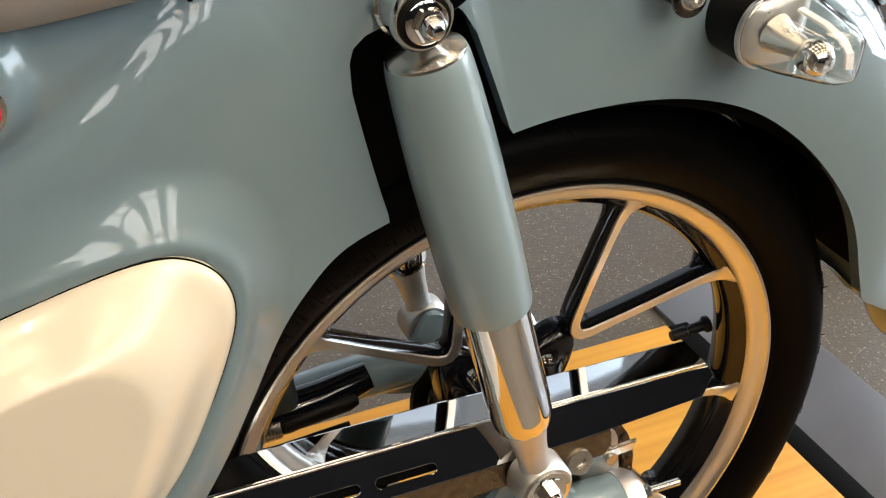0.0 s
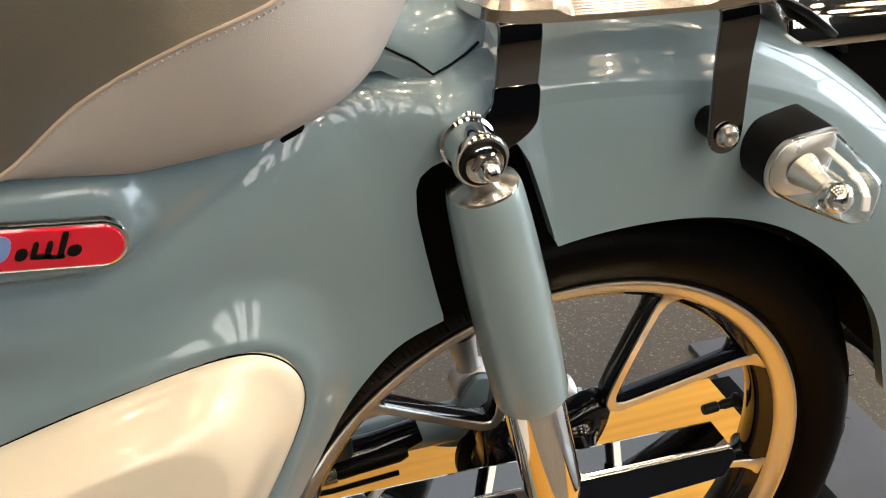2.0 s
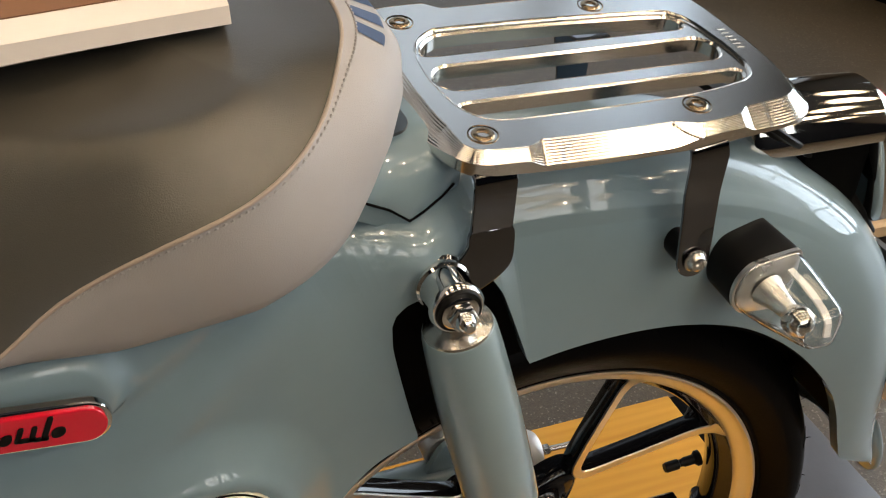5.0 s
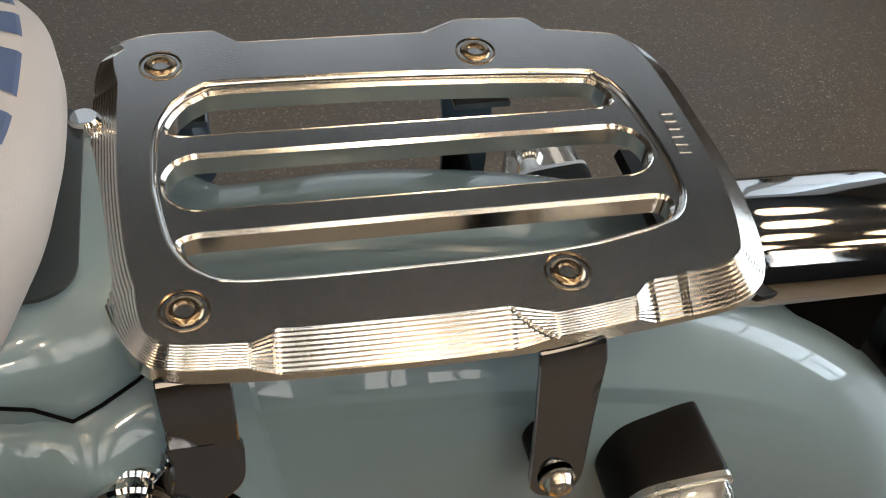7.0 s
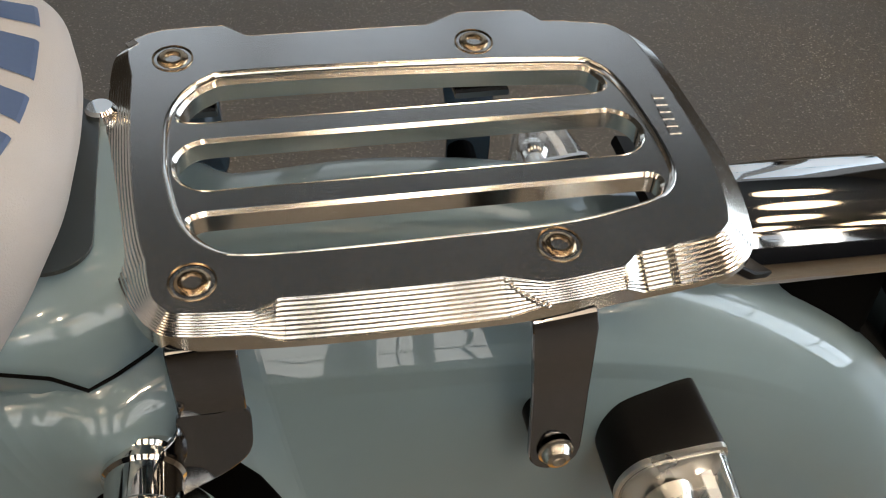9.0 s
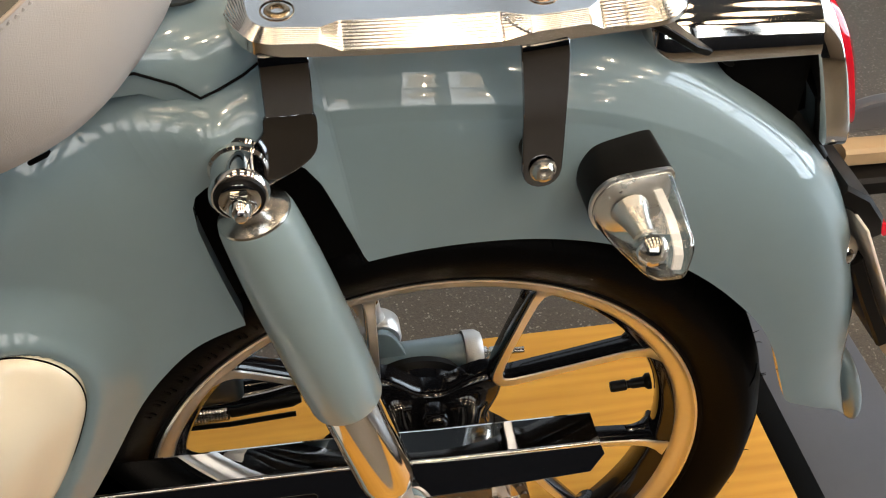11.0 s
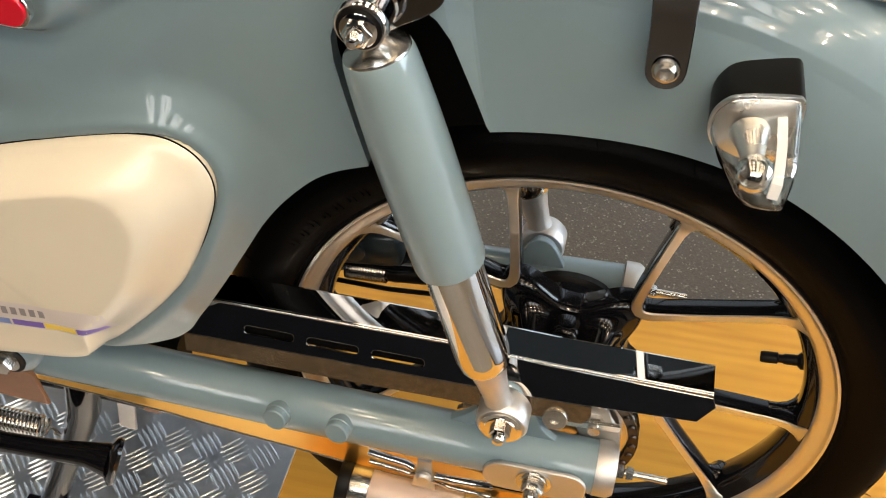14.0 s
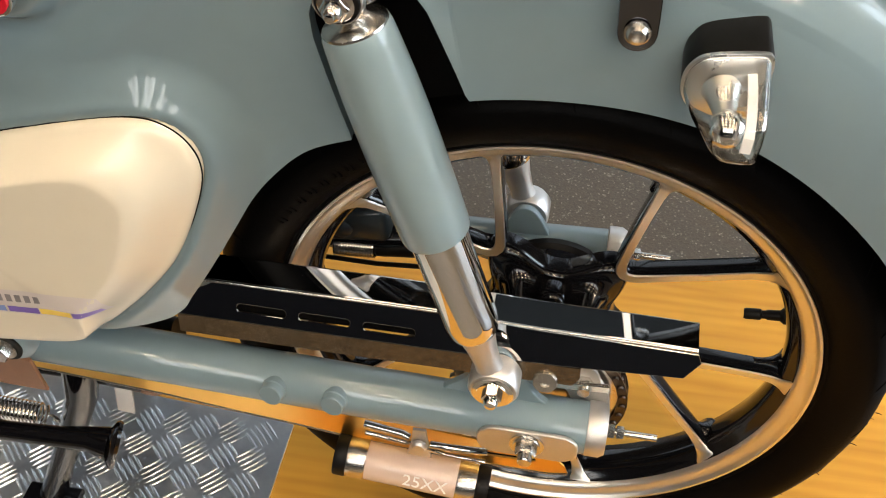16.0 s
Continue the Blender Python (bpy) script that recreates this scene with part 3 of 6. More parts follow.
def body_shell():
    bm = bmesh.new()
    sides = []
    for sign in (-1, 1):
        grid = [[bm.verts.new((Xb[i, j], sign * Wb[i, j], Zb[i, j])) for j in range(len(s_rows))] for i in range(len(deg))]
        for i in range(len(deg) - 1):
            for j in range(len(s_rows) - 1):
                q = (grid[i][j], grid[i][j + 1], grid[i + 1][j + 1], grid[i + 1][j])
                bm.faces.new(q if sign > 0 else q[::-1])
        # folded edge along the cut
        lip = [bm.verts.new((v.co.x * 1.004, sign * (abs(v.co.y) - 0.012), v.co.z * 1.004)) for v in (g[0] for g in grid)]
        for i in range(len(deg) - 1):
            q = (grid[i][0], grid[i + 1][0], lip[i + 1], lip[i])
            bm.faces.new(q if sign > 0 else q[::-1])
        sides.append(grid)
    bmesh.ops.remove_doubles(bm, verts=[g[-1] for s in sides for g in s], dist=0.0004)
    return bm


part("body_shell", body_shell(), PAINT, bike, "glossy grey-blue painted body and rear mudguard", 50)

# black liner between the mudguard and the tyre
bm = bmesh.new()
rows = []
for a in np.arange(16.5, 172, 1.5):
    ro = float(smooth_table(OUTER, np.array([a]))[0]) - 0.045
    ri = 0.301 if a < 150 else 0.301 + 0.0006 * (a - 150)
    ro = max(min(ro, 0.43), ri + 0.01)
    w = 0.050 if a < 40 else 0.057
    w = min(w, float(smooth_table(WIDTH_LOW, np.array([a]))[0]) - 0.01)
    ca, sa = math.cos(radians(a)), math.sin(radians(a))
    rows.append([bm.verts.new((r * ca, y, r * sa)) for r, y in ((ri, -w), (ro, -w), (ro, w), (ri, w))])
for a, b in zip(rows, rows[1:]):
    ring_faces(bm, a, b, False)
part("wheel_arch_liner", bm, LINER, bike, "matt black wheel arch liner")

# cream side cover
bm = bmesh.new()
cx, cz = -0.40, 0.185


def low_edge(x, z):
    """0 along the cover's top and rear, 1 along its lower edge, where the slope is steep and short."""
    f = min(1, max(0, (0.125 - z) / 0.04)) * min(1, max(0, (-0.30 - x) / 0.04))
    return f * f * (3 - 2 * f)


rings = []
for k in [0, 0.006, 0.016, 0.03, 0.05, 0.07, 0.10, 0.13, 0.16, 0.19, 0.21, 0.23, 0.25, 0.265, 0.28, 0.30, 0.34, 0.5, 0.7, 0.9]:
    g = min(1, k / 0.285)
    lift = 0.1205 + 0.004 * (1 - math.exp(-k / 0.012))
    bulge = 0.0280 * (g - 0.06 * math.sin(2 * math.pi * g))
    ring = []
    for x, z in COVER_LINE:
        q = k * (1 - 0.72 * low_edge(x, z)) if k < 0.30 else k - 0.72 * 0.30 * low_edge(x, z) * (0.9 - k) / 0.6
        swell = 1 - 0.22 * low_edge(x, z) * max(0.0, 1 - k / 0.9)
        ring.append(bm.verts.new((cx + (x - cx) * (1 - q), -(lift + bulge * swell), cz + (z - cz) * (1 - q))))
    rings.append(ring)
rings.insert(0, [bm.verts.new((x, -0.106, z)) for x, z in COVER_LINE])
for a, b in zip(rings, rings[1:]):
    ring_faces(bm, a, b)
bm.faces.new(rings[-1])
bmesh.ops.recalc_face_normals(bm, faces=bm.faces[:])
cover_skin = BVHTree.FromBMesh(bm)
cover = part("side_cover", bm, CREAM, bike, "glossy cream plastic side cover", 60)
# sticker near its lower edge: unreadable lettering and a coloured line


def on_cover(name, mat, x0, x1, z0, z1, lift, label="", slant=0.0):
    """A thin patch lying on the cover; z follows the line of the lower edge."""
    bm = bmesh.new()
    n = max(2, int((x1 - x0) / 0.004))
    grid = []
    for i in range(n + 1):
        x = x0 + (x1 - x0) * i / n
        row = []
        for j in range(4):
            z = z0 + (z1 - z0) * j / 3 + STICKER_RISE * (x + 0.40)
            hit = cover_skin.ray_cast(Vector((x + slant * j / 3, -0.3, z)), Vector((0, 1, 0)))[0]
            row.append(bm.verts.new(hit + Vector((0, -lift, 0))))
        grid.append(row)
    for p, q in zip(grid, grid[1:]):
        ring_faces(bm, p, q, False)
    return part(name, bm, mat, cover, label, 60)


STICKER_RISE = 0.05
on_cover("sticker_film", FILM, -0.448, -0.318, 0.1195, 0.1470, 0.0003, "faintly lilac sticker film")
for mat, x0, x1 in ((BLUE_MARK, -0.448, -0.3990), (VIOLET, -0.3970, -0.3715), (YELLOW, -0.3705, -0.3445), (VIOLET, -0.3435, -0.3220)):
    on_cover("sticker_line", mat, x0, x1, 0.1212, 0.1278, 0.0006)
for k in range(9):
    on_cover("sticker_letter", PRINT_GREY, -0.4330 + 0.0076 * k, -0.4282 + 0.0076 * k, 0.1335, 0.1420, 0.0006, "", 0.0008)
bm = bmesh.new()
gap = COVER_LINE + COVER_LINE[:1]
tube(bm, [(x, -0.1200, z) for x, z in gap], 0.0007, 6, False)
part("cover_gap", bm, LINER, bike, "dark gap round the side cover")

# badge: chrome strip with a red oval
bm_m = plate([rounded(-0.07, -0.0125, 0.07, 0.0125, 0.0123, 8)], 0.006, 0.0012, pose(-0.378, -0.1350, 0.4000, 0, 5.5, 0) @ SIDE)
badge = mesh_part("badge", bm_m, CHROME, bike, "chrome badge strip with a red oval")
mesh_part("red_oval", plate([rounded(-0.037, -0.0102, 0.037, 0.0102, 0.0101, 8)], 0.004, 0.0008, pose(-0.3475, -0.1378, 0.3970, 0, 5.5, 0) @ SIDE), RED, badge, "red enamel oval")
def badge_stroke(x, z, wide, high, y, mat):
    me = plate([[(px + pz * 0.28, pz) for px, pz in rounded(-wide / 2, -high / 2, wide / 2, high / 2, min(wide, high) * 0.48, 4)]], 0.001, 0, pose(x, y, 0.3985 + z - (x + 0.35) * 0.096, 0, 5.5, 0) @ SIDE)
    mesh_part("badge_mark", me, mat, badge)


for x, z, wide, high, mat in ((-0.3660, 0.0005, 0.0120, 0.0142, BLUE_MARK), (-0.3560, -0.0028, 0.0052, 0.0062, BLACK), (-0.3500, -0.0010, 0.0026, 0.0090, BLACK), (-0.3440, -0.0010, 0.0026, 0.0090, BLACK), (-0.3470, -0.0044, 0.0080, 0.0024, BLACK), (-0.3375, 0.0012, 0.0028, 0.0140, BLACK), (-0.3330, -0.0022, 0.0064, 0.0060, BLACK), (-0.3410, -0.0050, 0.0070, 0.0020, BLACK)):
    badge_stroke(x, z, wide, high, -0.1402, mat)
for k in range(5):
    badge_stroke(-0.4220 + k * 0.0078, -0.0020, 0.0050 - 0.0012 * (k % 2), 0.0058 + 0.0016 * (k == 0), -0.1386, BLACK)

# small dark slot in the body under the seat
bm = bmesh.new()
tube(bm, [(-0.2265, -0.0895, 0.4105), (-0.2245, -0.0912, 0.4120), (-0.2150, -0.0928, 0.4175), (-0.2130, -0.0915, 0.4190)], [0.0006, 0.0014, 0.0014, 0.0006], 10)
part("drain_slot", bm, LINER, bike, "small dark slot")

# ---- seat ----
def seat_plan(u, grow=0.0):
    """Outline from above; u in 0..1 runs from the near front round the rear to the far front."""
    k = abs(2 * u - 1)  # 0 at the rear, 1 at the fronts
    if k < 0.5:
        a = k / 0.5 * math.pi / 2
        x = -0.262 + (0.1345 + grow) * abs(math.cos(a)) ** 0.76
        y = (0.130 + grow) * abs(math.sin(a)) ** 0.76
    else:
        f = (k - 0.5) / 0.5
        x, y = -0.262 - 0.45 * f, 0.130 + grow - 0.02 * f * f
    return x, -y if u < 0.5 else y


def seat_heights(x):
    low = float(np.interp(x, [-0.72, -0.50, -0.36, -0.30, -0.23, -0.19, -0.155, -0.12], [0.432, 0.430, 0.427, 0.422, 0.430, 0.444, 0.458, 0.466]))
    pipe = float(smooth_table([(-0.72, 0.428), (-0.40, 0.425), (-0.365, 0.428), (-0.32, 0.4630), (-0.274, 0.4885), (-0.22, 0.507), (-0.18, 0.521), (-0.15, 0.535), (-0.11, 0.545)], np.array([x]))[0])
    top = float(smooth_table([(-0.72, 0.510), (-0.55, 0.505), (-0.45, 0.500), (-0.36, 0.512), (-0.28, 0.526), (-0.22, 0.532), (-0.16, 0.538), (-0.11, 0.545)], np.array([x]))[0])
    return low, max(pipe, low + 0.002), top


us = [0.5 - 0.5 * (1 - k / 90) ** 1.0 for k in range(91)] + [0.5 + 0.5 * k / 90 for k in range(1, 91)]
side_rows, top_rows, seam_line = [], [], []
for u in us:
    x, y = seat_plan(u)
    low, pipe, top = seat_heights(x)
    c = Vector((min(x, -0.262), 0, 0))
    p = Vector((x, y, 0))
    inw = (Vector((min(x, -0.27), 0, 0)) - p)
    inw.normalize()
    rr = []
    for f in (-0.12, 0.0, 0.12, 0.3, 0.5, 0.7, 0.88, 1.0):
        z = low + (pipe - low) * max(f, 0) - (0.006 if f < 0 else 0)
        h = (z - 0.43) / 0.1
        flare = math.exp(-(((x + 0.262) / 0.065) ** 2))  # the sides swell outwards where the rider sits farthest back
        off = 0.026 * max(h, 0) ** 1.7 * (1 - flare) - 0.011 * flare * math.sin(max(f, 0) * math.pi / 2) + (0.010 if f < 0 else 0) + 0.006 * (1 - max(f, 0)) ** 4
        rear = max(0.0, 1 - abs(2 * u - 1) / 0.42)
        rear = rear * rear * (3 - 2 * rear)
        off = off * (1 - rear) + rear * float(np.interp(f, [-0.12, 0, 0.12, 0.3, 0.5, 0.7, 0.88, 1.0], [0.034, 0.024, 0.015, 0.006, 0.0005, 0.001, 0.012, 0.037]))
        q = p + inw * off
        rr.append((q.x, q.y, z))
    side_rows.append(rr)
    e = Vector(rr[-1])
    seam_line.append(e)
    tt = [tuple(e)]
    mid = Vector((min(x, -0.275) if abs(y) > 0.001 else -0.275, 0, top))
    rise = min(top, 0.534) - pipe
    gs = float(np.interp(x, [-0.50, -0.39, -0.34, -0.28, -0.22, -0.11], [0.66, 0.52, 0.38, 0.24, 0.24, 0.24]))
    for k in range(1, 25):  # hollow beside the piping, then a rounded shoulder and a flat crown
        g = (k / 24) ** 1.5
        q = e.lerp(mid, g)
        w = min(1.0, g / (gs * 1.25))
        swell = 0.90 * (0.45 * w * w * (3 - 2 * w) + 0.55 * math.sin(w * math.pi / 2)) + 0.10 * g
        tt.append((q.x, q.y, pipe + rise * swell))
    top_rows.append(tt)


def sheet(rows):
    bm = bmesh.new()
    vs = [[bm.verts.new(p) for p in r] for r in rows]
    for a, b in zip(vs, vs[1:]):
        ring_faces(bm, a, b, False)
    bmesh.ops.remove_doubles(bm, verts=bm.verts[:], dist=0.0004)
    bmesh.ops.recalc_face_normals(bm, faces=bm.faces[:])
    return bm


seat = part("seat", sheet(top_rows), SEAT_TOP, bike, "dark grey vinyl seat top", 60)
part("seat_side", sheet(side_rows), SEAT_SIDE, seat, "pale grey vinyl seat side", 60)
bm = bmesh.new()
tube(bm, [v + Vector((0, 0, 0.0002)) for v in seam_line], 0.0011, 8)
part("piping", bm, PIPING, seat, "tan piping along the seam")
bm = bmesh.new()
line = [Vector(r[-2]).lerp(Vector(r[-1]), 0.62) for r in side_rows]
for p, q in zip(line, line[1:]):  # sunk seam with raised stitches
    n = max(1, round((q - p).length / 0.0042))
    for i in range(n):
        c, d = p.lerp(q, (i + 0.2) / n), p.lerp(q, (i + 0.75) / n)
        tube(bm, [c, c.lerp(d, 0.5) + Vector((0, 0, 0.0004)), d], [0.0005, 0.0009, 0.0005], 6)
tagged(part("stitching", bm, SEAT_SIDE, seat, "pale stitched seam"), kind="stuff")


def on_seat_side(u, f, lift):
    """A point on the seat's side band, raised a little."""
    i, j = u * 180, float(np.interp(f, [-0.12, 0.0, 0.12, 0.3, 0.5, 0.7, 0.88, 1.0], range(8)))
    i0, j0 = int(i), min(int(j), 6)
    a = Vector(side_rows[i0][j0]).lerp(Vector(side_rows[i0][j0 + 1]), j - j0)
    b = Vector(side_rows[i0 + 1][j0]).lerp(Vector(side_rows[i0 + 1][j0 + 1]), j - j0)
    q = a.lerp(b, i - i0)
    return q + (q - Vector((-0.262, 0, q.z - 0.03))).normalized() * lift


for k in range(5):  # faded lettering across the rear, plain slanted bars
    bm = bmesh.new()
    g = [[bm.verts.new(on_seat_side(0.438 + 0.0262 * k + 0.0165 * a / 4 + 0.0025 * b / 6, 0.868 + 0.090 * b / 6, 0.0007)) for b in range(7)] for a in range(5)]
    for a, b in zip(g, g[1:]):
        ring_faces(bm, a, b, False)
    part("seat_lettering", bm, SEAT_INK, seat, "faded blue lettering bar", 0)

# ---- cowl under the seat's rear ----
low_line = [(-0.235, -0.098, 0.460), (-0.205, -0.092, 0.459), (-0.166, -0.077, 0.4525), (-0.148, -0.0725, 0.4410), (-0.136, -0.0725, 0.4315), (-0.126, -0.0685, 0.4335), (-0.113, -0.0620, 0.4370), (-0.104, -0.057, 0.441)]
top_line = [(-0.215, -0.070, 0.466), (-0.195, -0.062, 0.468), (-0.170, -0.054, 0.470), (-0.150, -0.048, 0.471), (-0.136, -0.046, 0.472), (-0.126, -0.046, 0.472), (-0.112, -0.047, 0.470), (-0.104, -0.046, 0.467)]
rows = []
for lo, hi in zip(low_line, top_line):
    lo, hi = Vector(lo), Vector(hi)
    half = [lo + Vector((0, 0.004, -0.016)), lo]
    for g in (0.15, 0.35, 0.55, 0.75, 0.9):
        q = lo.lerp(hi, g)
        q.y -= 0.007 * math.sin(math.pi * g)
        q.z += 0.003 * math.sin(math.pi * g)
        half.append(q)
    half += [hi, Vector((hi.x, hi.y * 0.86, hi.z + 0.0015)), Vector((hi.x, hi.y * 0.5, hi.z + 0.003)), Vector((hi.x, 0, hi.z + 0.0035))]
    rows.append([tuple(q) for q in half] + [(q.x, -q.y, q.z) for q in half[-2::-1]])
end = rows[-1]
rows.append([(x + 0.004, y * 0.96, z - 0.004) for x, y, z in end])
rows.append([(x + 0.004, y * 0.9, min(z, 0.44) - 0.01) for x, y, z in end])
part("tail_cowl", sheet(rows), PAINT, bike, "small grey-blue cowl between seat and rack", 50)
for sign in (1, -1):
    bm = bmesh.new()
    tube(bm, [(x, sign * (y - 0.0005), z - 0.0008) for x, y, z in low_line], 0.0008, 6)
    part("cowl_seam", bm, LINER, bike, "dark seam below the cowl")
# flat dark plate: shade of the opening under the seat, put in as colour
mesh_part("seat_recess", plate([rounded(-0.26, -0.055, -0.1275, 0.055, 0.016, 8)], 0.002, 0.0003, pose(0, 0, 0.4758)), RECESS_SHADE, bike, "dark plate giving the shade of the recess under the seat")
bm = bmesh.new()
lathe(bm, (-0.1270, 0.040, 0.4640), (0, 0, 1), [(0.0075, 0), (0.0075, 0.003), (0.0058, 0.0036), (0.0058, 0.0105), (0.0064, 0.0110), (0.0064, 0.0150), (0.0052, 0.0165), (0, 0.0168)], 24)
part("seat_stud", bm, CHROME, bike, "small chrome stud beside the rack")

# ---- billet luggage rack ----
RZ = 0.479  # top of the rack
ROLL = pose(0, 0, RZ, 4.9, 0.7, 0)
# lower outline of the plate, from the front near corner round the rear to the front far corner
NEAR_LINE = [(-0.1205, -0.050), (-0.1150, -0.069), (-0.1085, -0.0805), (-0.1000, -0.0860), (-0.080, -0.0885), (-0.050, -0.0905), (0.000, -0.0912), (0.040, -0.0902), (0.070, -0.0868), (0.104, -0.0828), (0.1180, -0.0785), (0.1270, -0.0705), (0.1320, -0.058), (0.1355, -0.036), (0.1358, -0.010), (0.1340, 0.014), (0.1310, 0.044), (0.1265, 0.063), (0.1170, 0.0775), (0.1020, 0.0835), (0.070, 0.0875), (0.020, 0.0895), (-0.040, 0.0895), (-0.090, 0.0893), (-0.1060, 0.0872), (-0.1155, 0.0810), (-0.1225, 0.070), (-0.1250, 0.040), (-0.1250, 0.000), (-0.1232, -0.030)]
FACETS = [(-0.0725, -0.0625, 0.021, 0.037), (0.0690, 0.0765, 0.20, 0.21)]  # start of the cut, full width, full width, end


def facet(px):
    """1 inside the wide machined facets of the long sides, 0 between them."""
    return max(float(np.interp(px, f, (0, 1, 1, 0))) for f in FACETS)


def chamfer(px, py):
    side = min(1.0, max(0.0, (abs(py) - 0.055) / 0.020)) if px < 0 else 1.0
    return 0.0112 + side * (0.0068 + 0.0055 * facet(px) - 0.0112) if px < 0.09 else 0.0128


rim = [p for p in spline(NEAR_LINE, 24)]
normals = []
for i in range(len(rim)):
    (ax_, ay_), (bx_, by_) = rim[i - 1], rim[(i + 1) % len(rim)]
    span = math.hypot(bx_ - ax_, by_ - ay_) or 1
    normals.append(((by_ - ay_) / span, -(bx_ - ax_) / span))
# the far side keeps a little more metal between its facets
rim = [(px + nx * push, py + ny * push) for (px, py), (nx, ny) in zip(rim, normals) for push in [0.0032 * (1 - facet(px)) * (py > 0.06 and -0.115 < px < 0.09)]]
widths = [chamfer(px, py) for px, py in rim]
rk = [(px - nx * w, py - ny * w) for (px, py), (nx, ny), w in zip(rim, normals, widths)]
FIELD = spline([(-0.1010, 0.000), (-0.0995, 0.024), (-0.0935, 0.039), (-0.0820, 0.0495), (-0.068, 0.0525), (0.000, 0.0515), (0.078, 0.0465), (0.0915, 0.0415), (0.0990, 0.029), (0.1035, 0.006), (0.1058, -0.018), (0.1045, -0.033), (0.0975, -0.0435), (0.083, -0.0490), (0.048, -0.0545), (-0.015, -0.0560), (-0.070, -0.0550), (-0.0865, -0.0490), (-0.0960, -0.0345), (-0.1002, -0.012)], 6)
PLATE_H = 0.0112
rack = mesh_part("luggage_rack", plate([rk, FIELD], PLATE_H, 0.0, ROLL @ pose(0, 0, -PLATE_H / 2)), BILLET, bike, "satin billet aluminium luggage rack with three slots", 14)

bm = bmesh.new()
STEPS = 9
rings = []
for k in range(STEPS + 1):
    for f, drop in (((0, 0),) if k == 0 else ((k - 0.55, k - 0.34), (k, k))):
        rings.append([bm.verts.new(ROLL @ Vector((tx + nx * (w * f / STEPS - 0.0003), ty + ny * (w * f / STEPS - 0.0003), 0.0002 - 0.80 * w * drop / STEPS))) for (nx, ny), (tx, ty), w in zip(normals, rk, widths)])
for d, h in ((0.0, -0.0128), (-0.014, -0.0128)):
    rings.append([bm.verts.new(ROLL @ Vector((px + nx * d, py + ny * d, h))) for (px, py), (nx, ny) in zip(rim, normals)])
for a, b in zip(rings, rings[1:]):
    ring_faces(bm, a, b)
bmesh.ops.recalc_face_normals(bm, faces=bm.faces[:])
part("stepped_edge", bm, CUT_EDGE, rack, "fine stepped machining marks round the edge", 20)
# scallops where the cutter left the facet
for x_low, x_top in ((0.037, 0.021),):
    for k in range(STEPS):
        f = (k + 0.5) / STEPS
        x = x_top + (x_low - x_top) * f
        i = min(range(len(rim)), key=lambda j: abs(rim[j][0] - x) + (rim[j][1] > 0))
        (tx, ty), (nx, ny) = rk[i], normals[i]
        bm = bmesh.new()
        lathe(bm, ROLL @ Vector((x, ty + ny * widths[i] * f, -0.80 * widths[i] * f - 0.0004)), (0.25 if x_low > x_top else -0.25, -0.6, 0.75), [(0.0013, 0.0), (0.0011, 0.0007), (0.0006, 0.0011), (0, 0.0012)], 12)
        part("cutter_scallop", bm, CUT_EDGE, rack)
# bright rounded shoulder round the sunk slot field
inward = []
for i in range(len(FIELD)):
    (ax_, ay_), (bx_, by_) = FIELD[i - 1], FIELD[(i + 1) % len(FIELD)]
    span = math.hypot(bx_ - ax_, by_ - ay_)
    inward.append((-(by_ - ay_) / span, (bx_ - ax_) / span))
if sum(x * nx + y * ny for (x, y), (nx, ny) in zip(FIELD, inward)) > 0:
    inward = [(-nx, -ny) for nx, ny in inward]
SUNK = 0.0020  # the slot plate lies this far below the top


def field_ring(d):
    return [(x + nx * d, y + ny * d) for (x, y), (nx, ny) in zip(FIELD, inward)]


bm = bmesh.new()
rings = [[bm.verts.new(ROLL @ Vector((x, y, h))) for x, y in field_ring(d)] for d, h in ((-0.0008, -0.0001), (-0.0004, 0.0003), (0.0004, 0.0002), (0.0014, -0.0012), (0.0018, -SUNK - 0.0002))]
for a, b in zip(rings, rings[1:]):
    ring_faces(bm, a, b)
bmesh.ops.recalc_face_normals(bm, faces=bm.faces[:])
part("field_shoulder", bm, CUT_EDGE, rack, "bright shoulder round the slot field", 50)


# three slots between two bars; the outer slots follow the field's edge
def edge_y(x, far):
    hits = [y0 + (y1 - y0) * (x - x0) / (x1 - x0) for (x0, y0), (x1, y1) in zip(FIELD, FIELD[1:] + FIELD[:1]) if (x0 > x) != (x1 > x)]
    return max(hits) if far else min(hits)


def slot_line(low, high, x0, x1, ends):
    """A slot between two lines low(x) and high(x), with rounded ends of the given radius."""
    pts = []
    for u in np.linspace(0, math.pi, 90):
        pts.append(x0 + (x1 - x0) * (0.5 - 0.5 * math.cos(u)))
    out_low, out_high = [], []
    for x in pts:
        e = min(x - x0, x1 - x)
        mid, half = (low(x) + high(x)) / 2, (high(x) - low(x)) / 2
        r = min(ends, half)
        k = half if e >= r else half - r + math.sqrt(max(0.0, r * r - (r - e) ** 2))
        out_low.append((x, mid - k))
        out_high.append((x, mid + k))
    return out_low + out_high[::-1][1:-1] if ends < 0.0001 else out_low[:] + out_high[::-1]


WALL_IN = 0.0042  # land left between the field's shoulder and a slot
slots = [
    slot_line(lambda x: 0.0225, lambda x: edge_y(x, True) - WALL_IN, -0.0955, 0.0935, 0.0125),
    slot_line(lambda x: -0.0178, lambda x: 0.0118, -0.0980, 0.1005, 0.0148),
    slot_line(lambda x: edge_y(x, False) + 0.0022, lambda x: -0.0295, -0.0935, 0.0995, 0.0100),
]


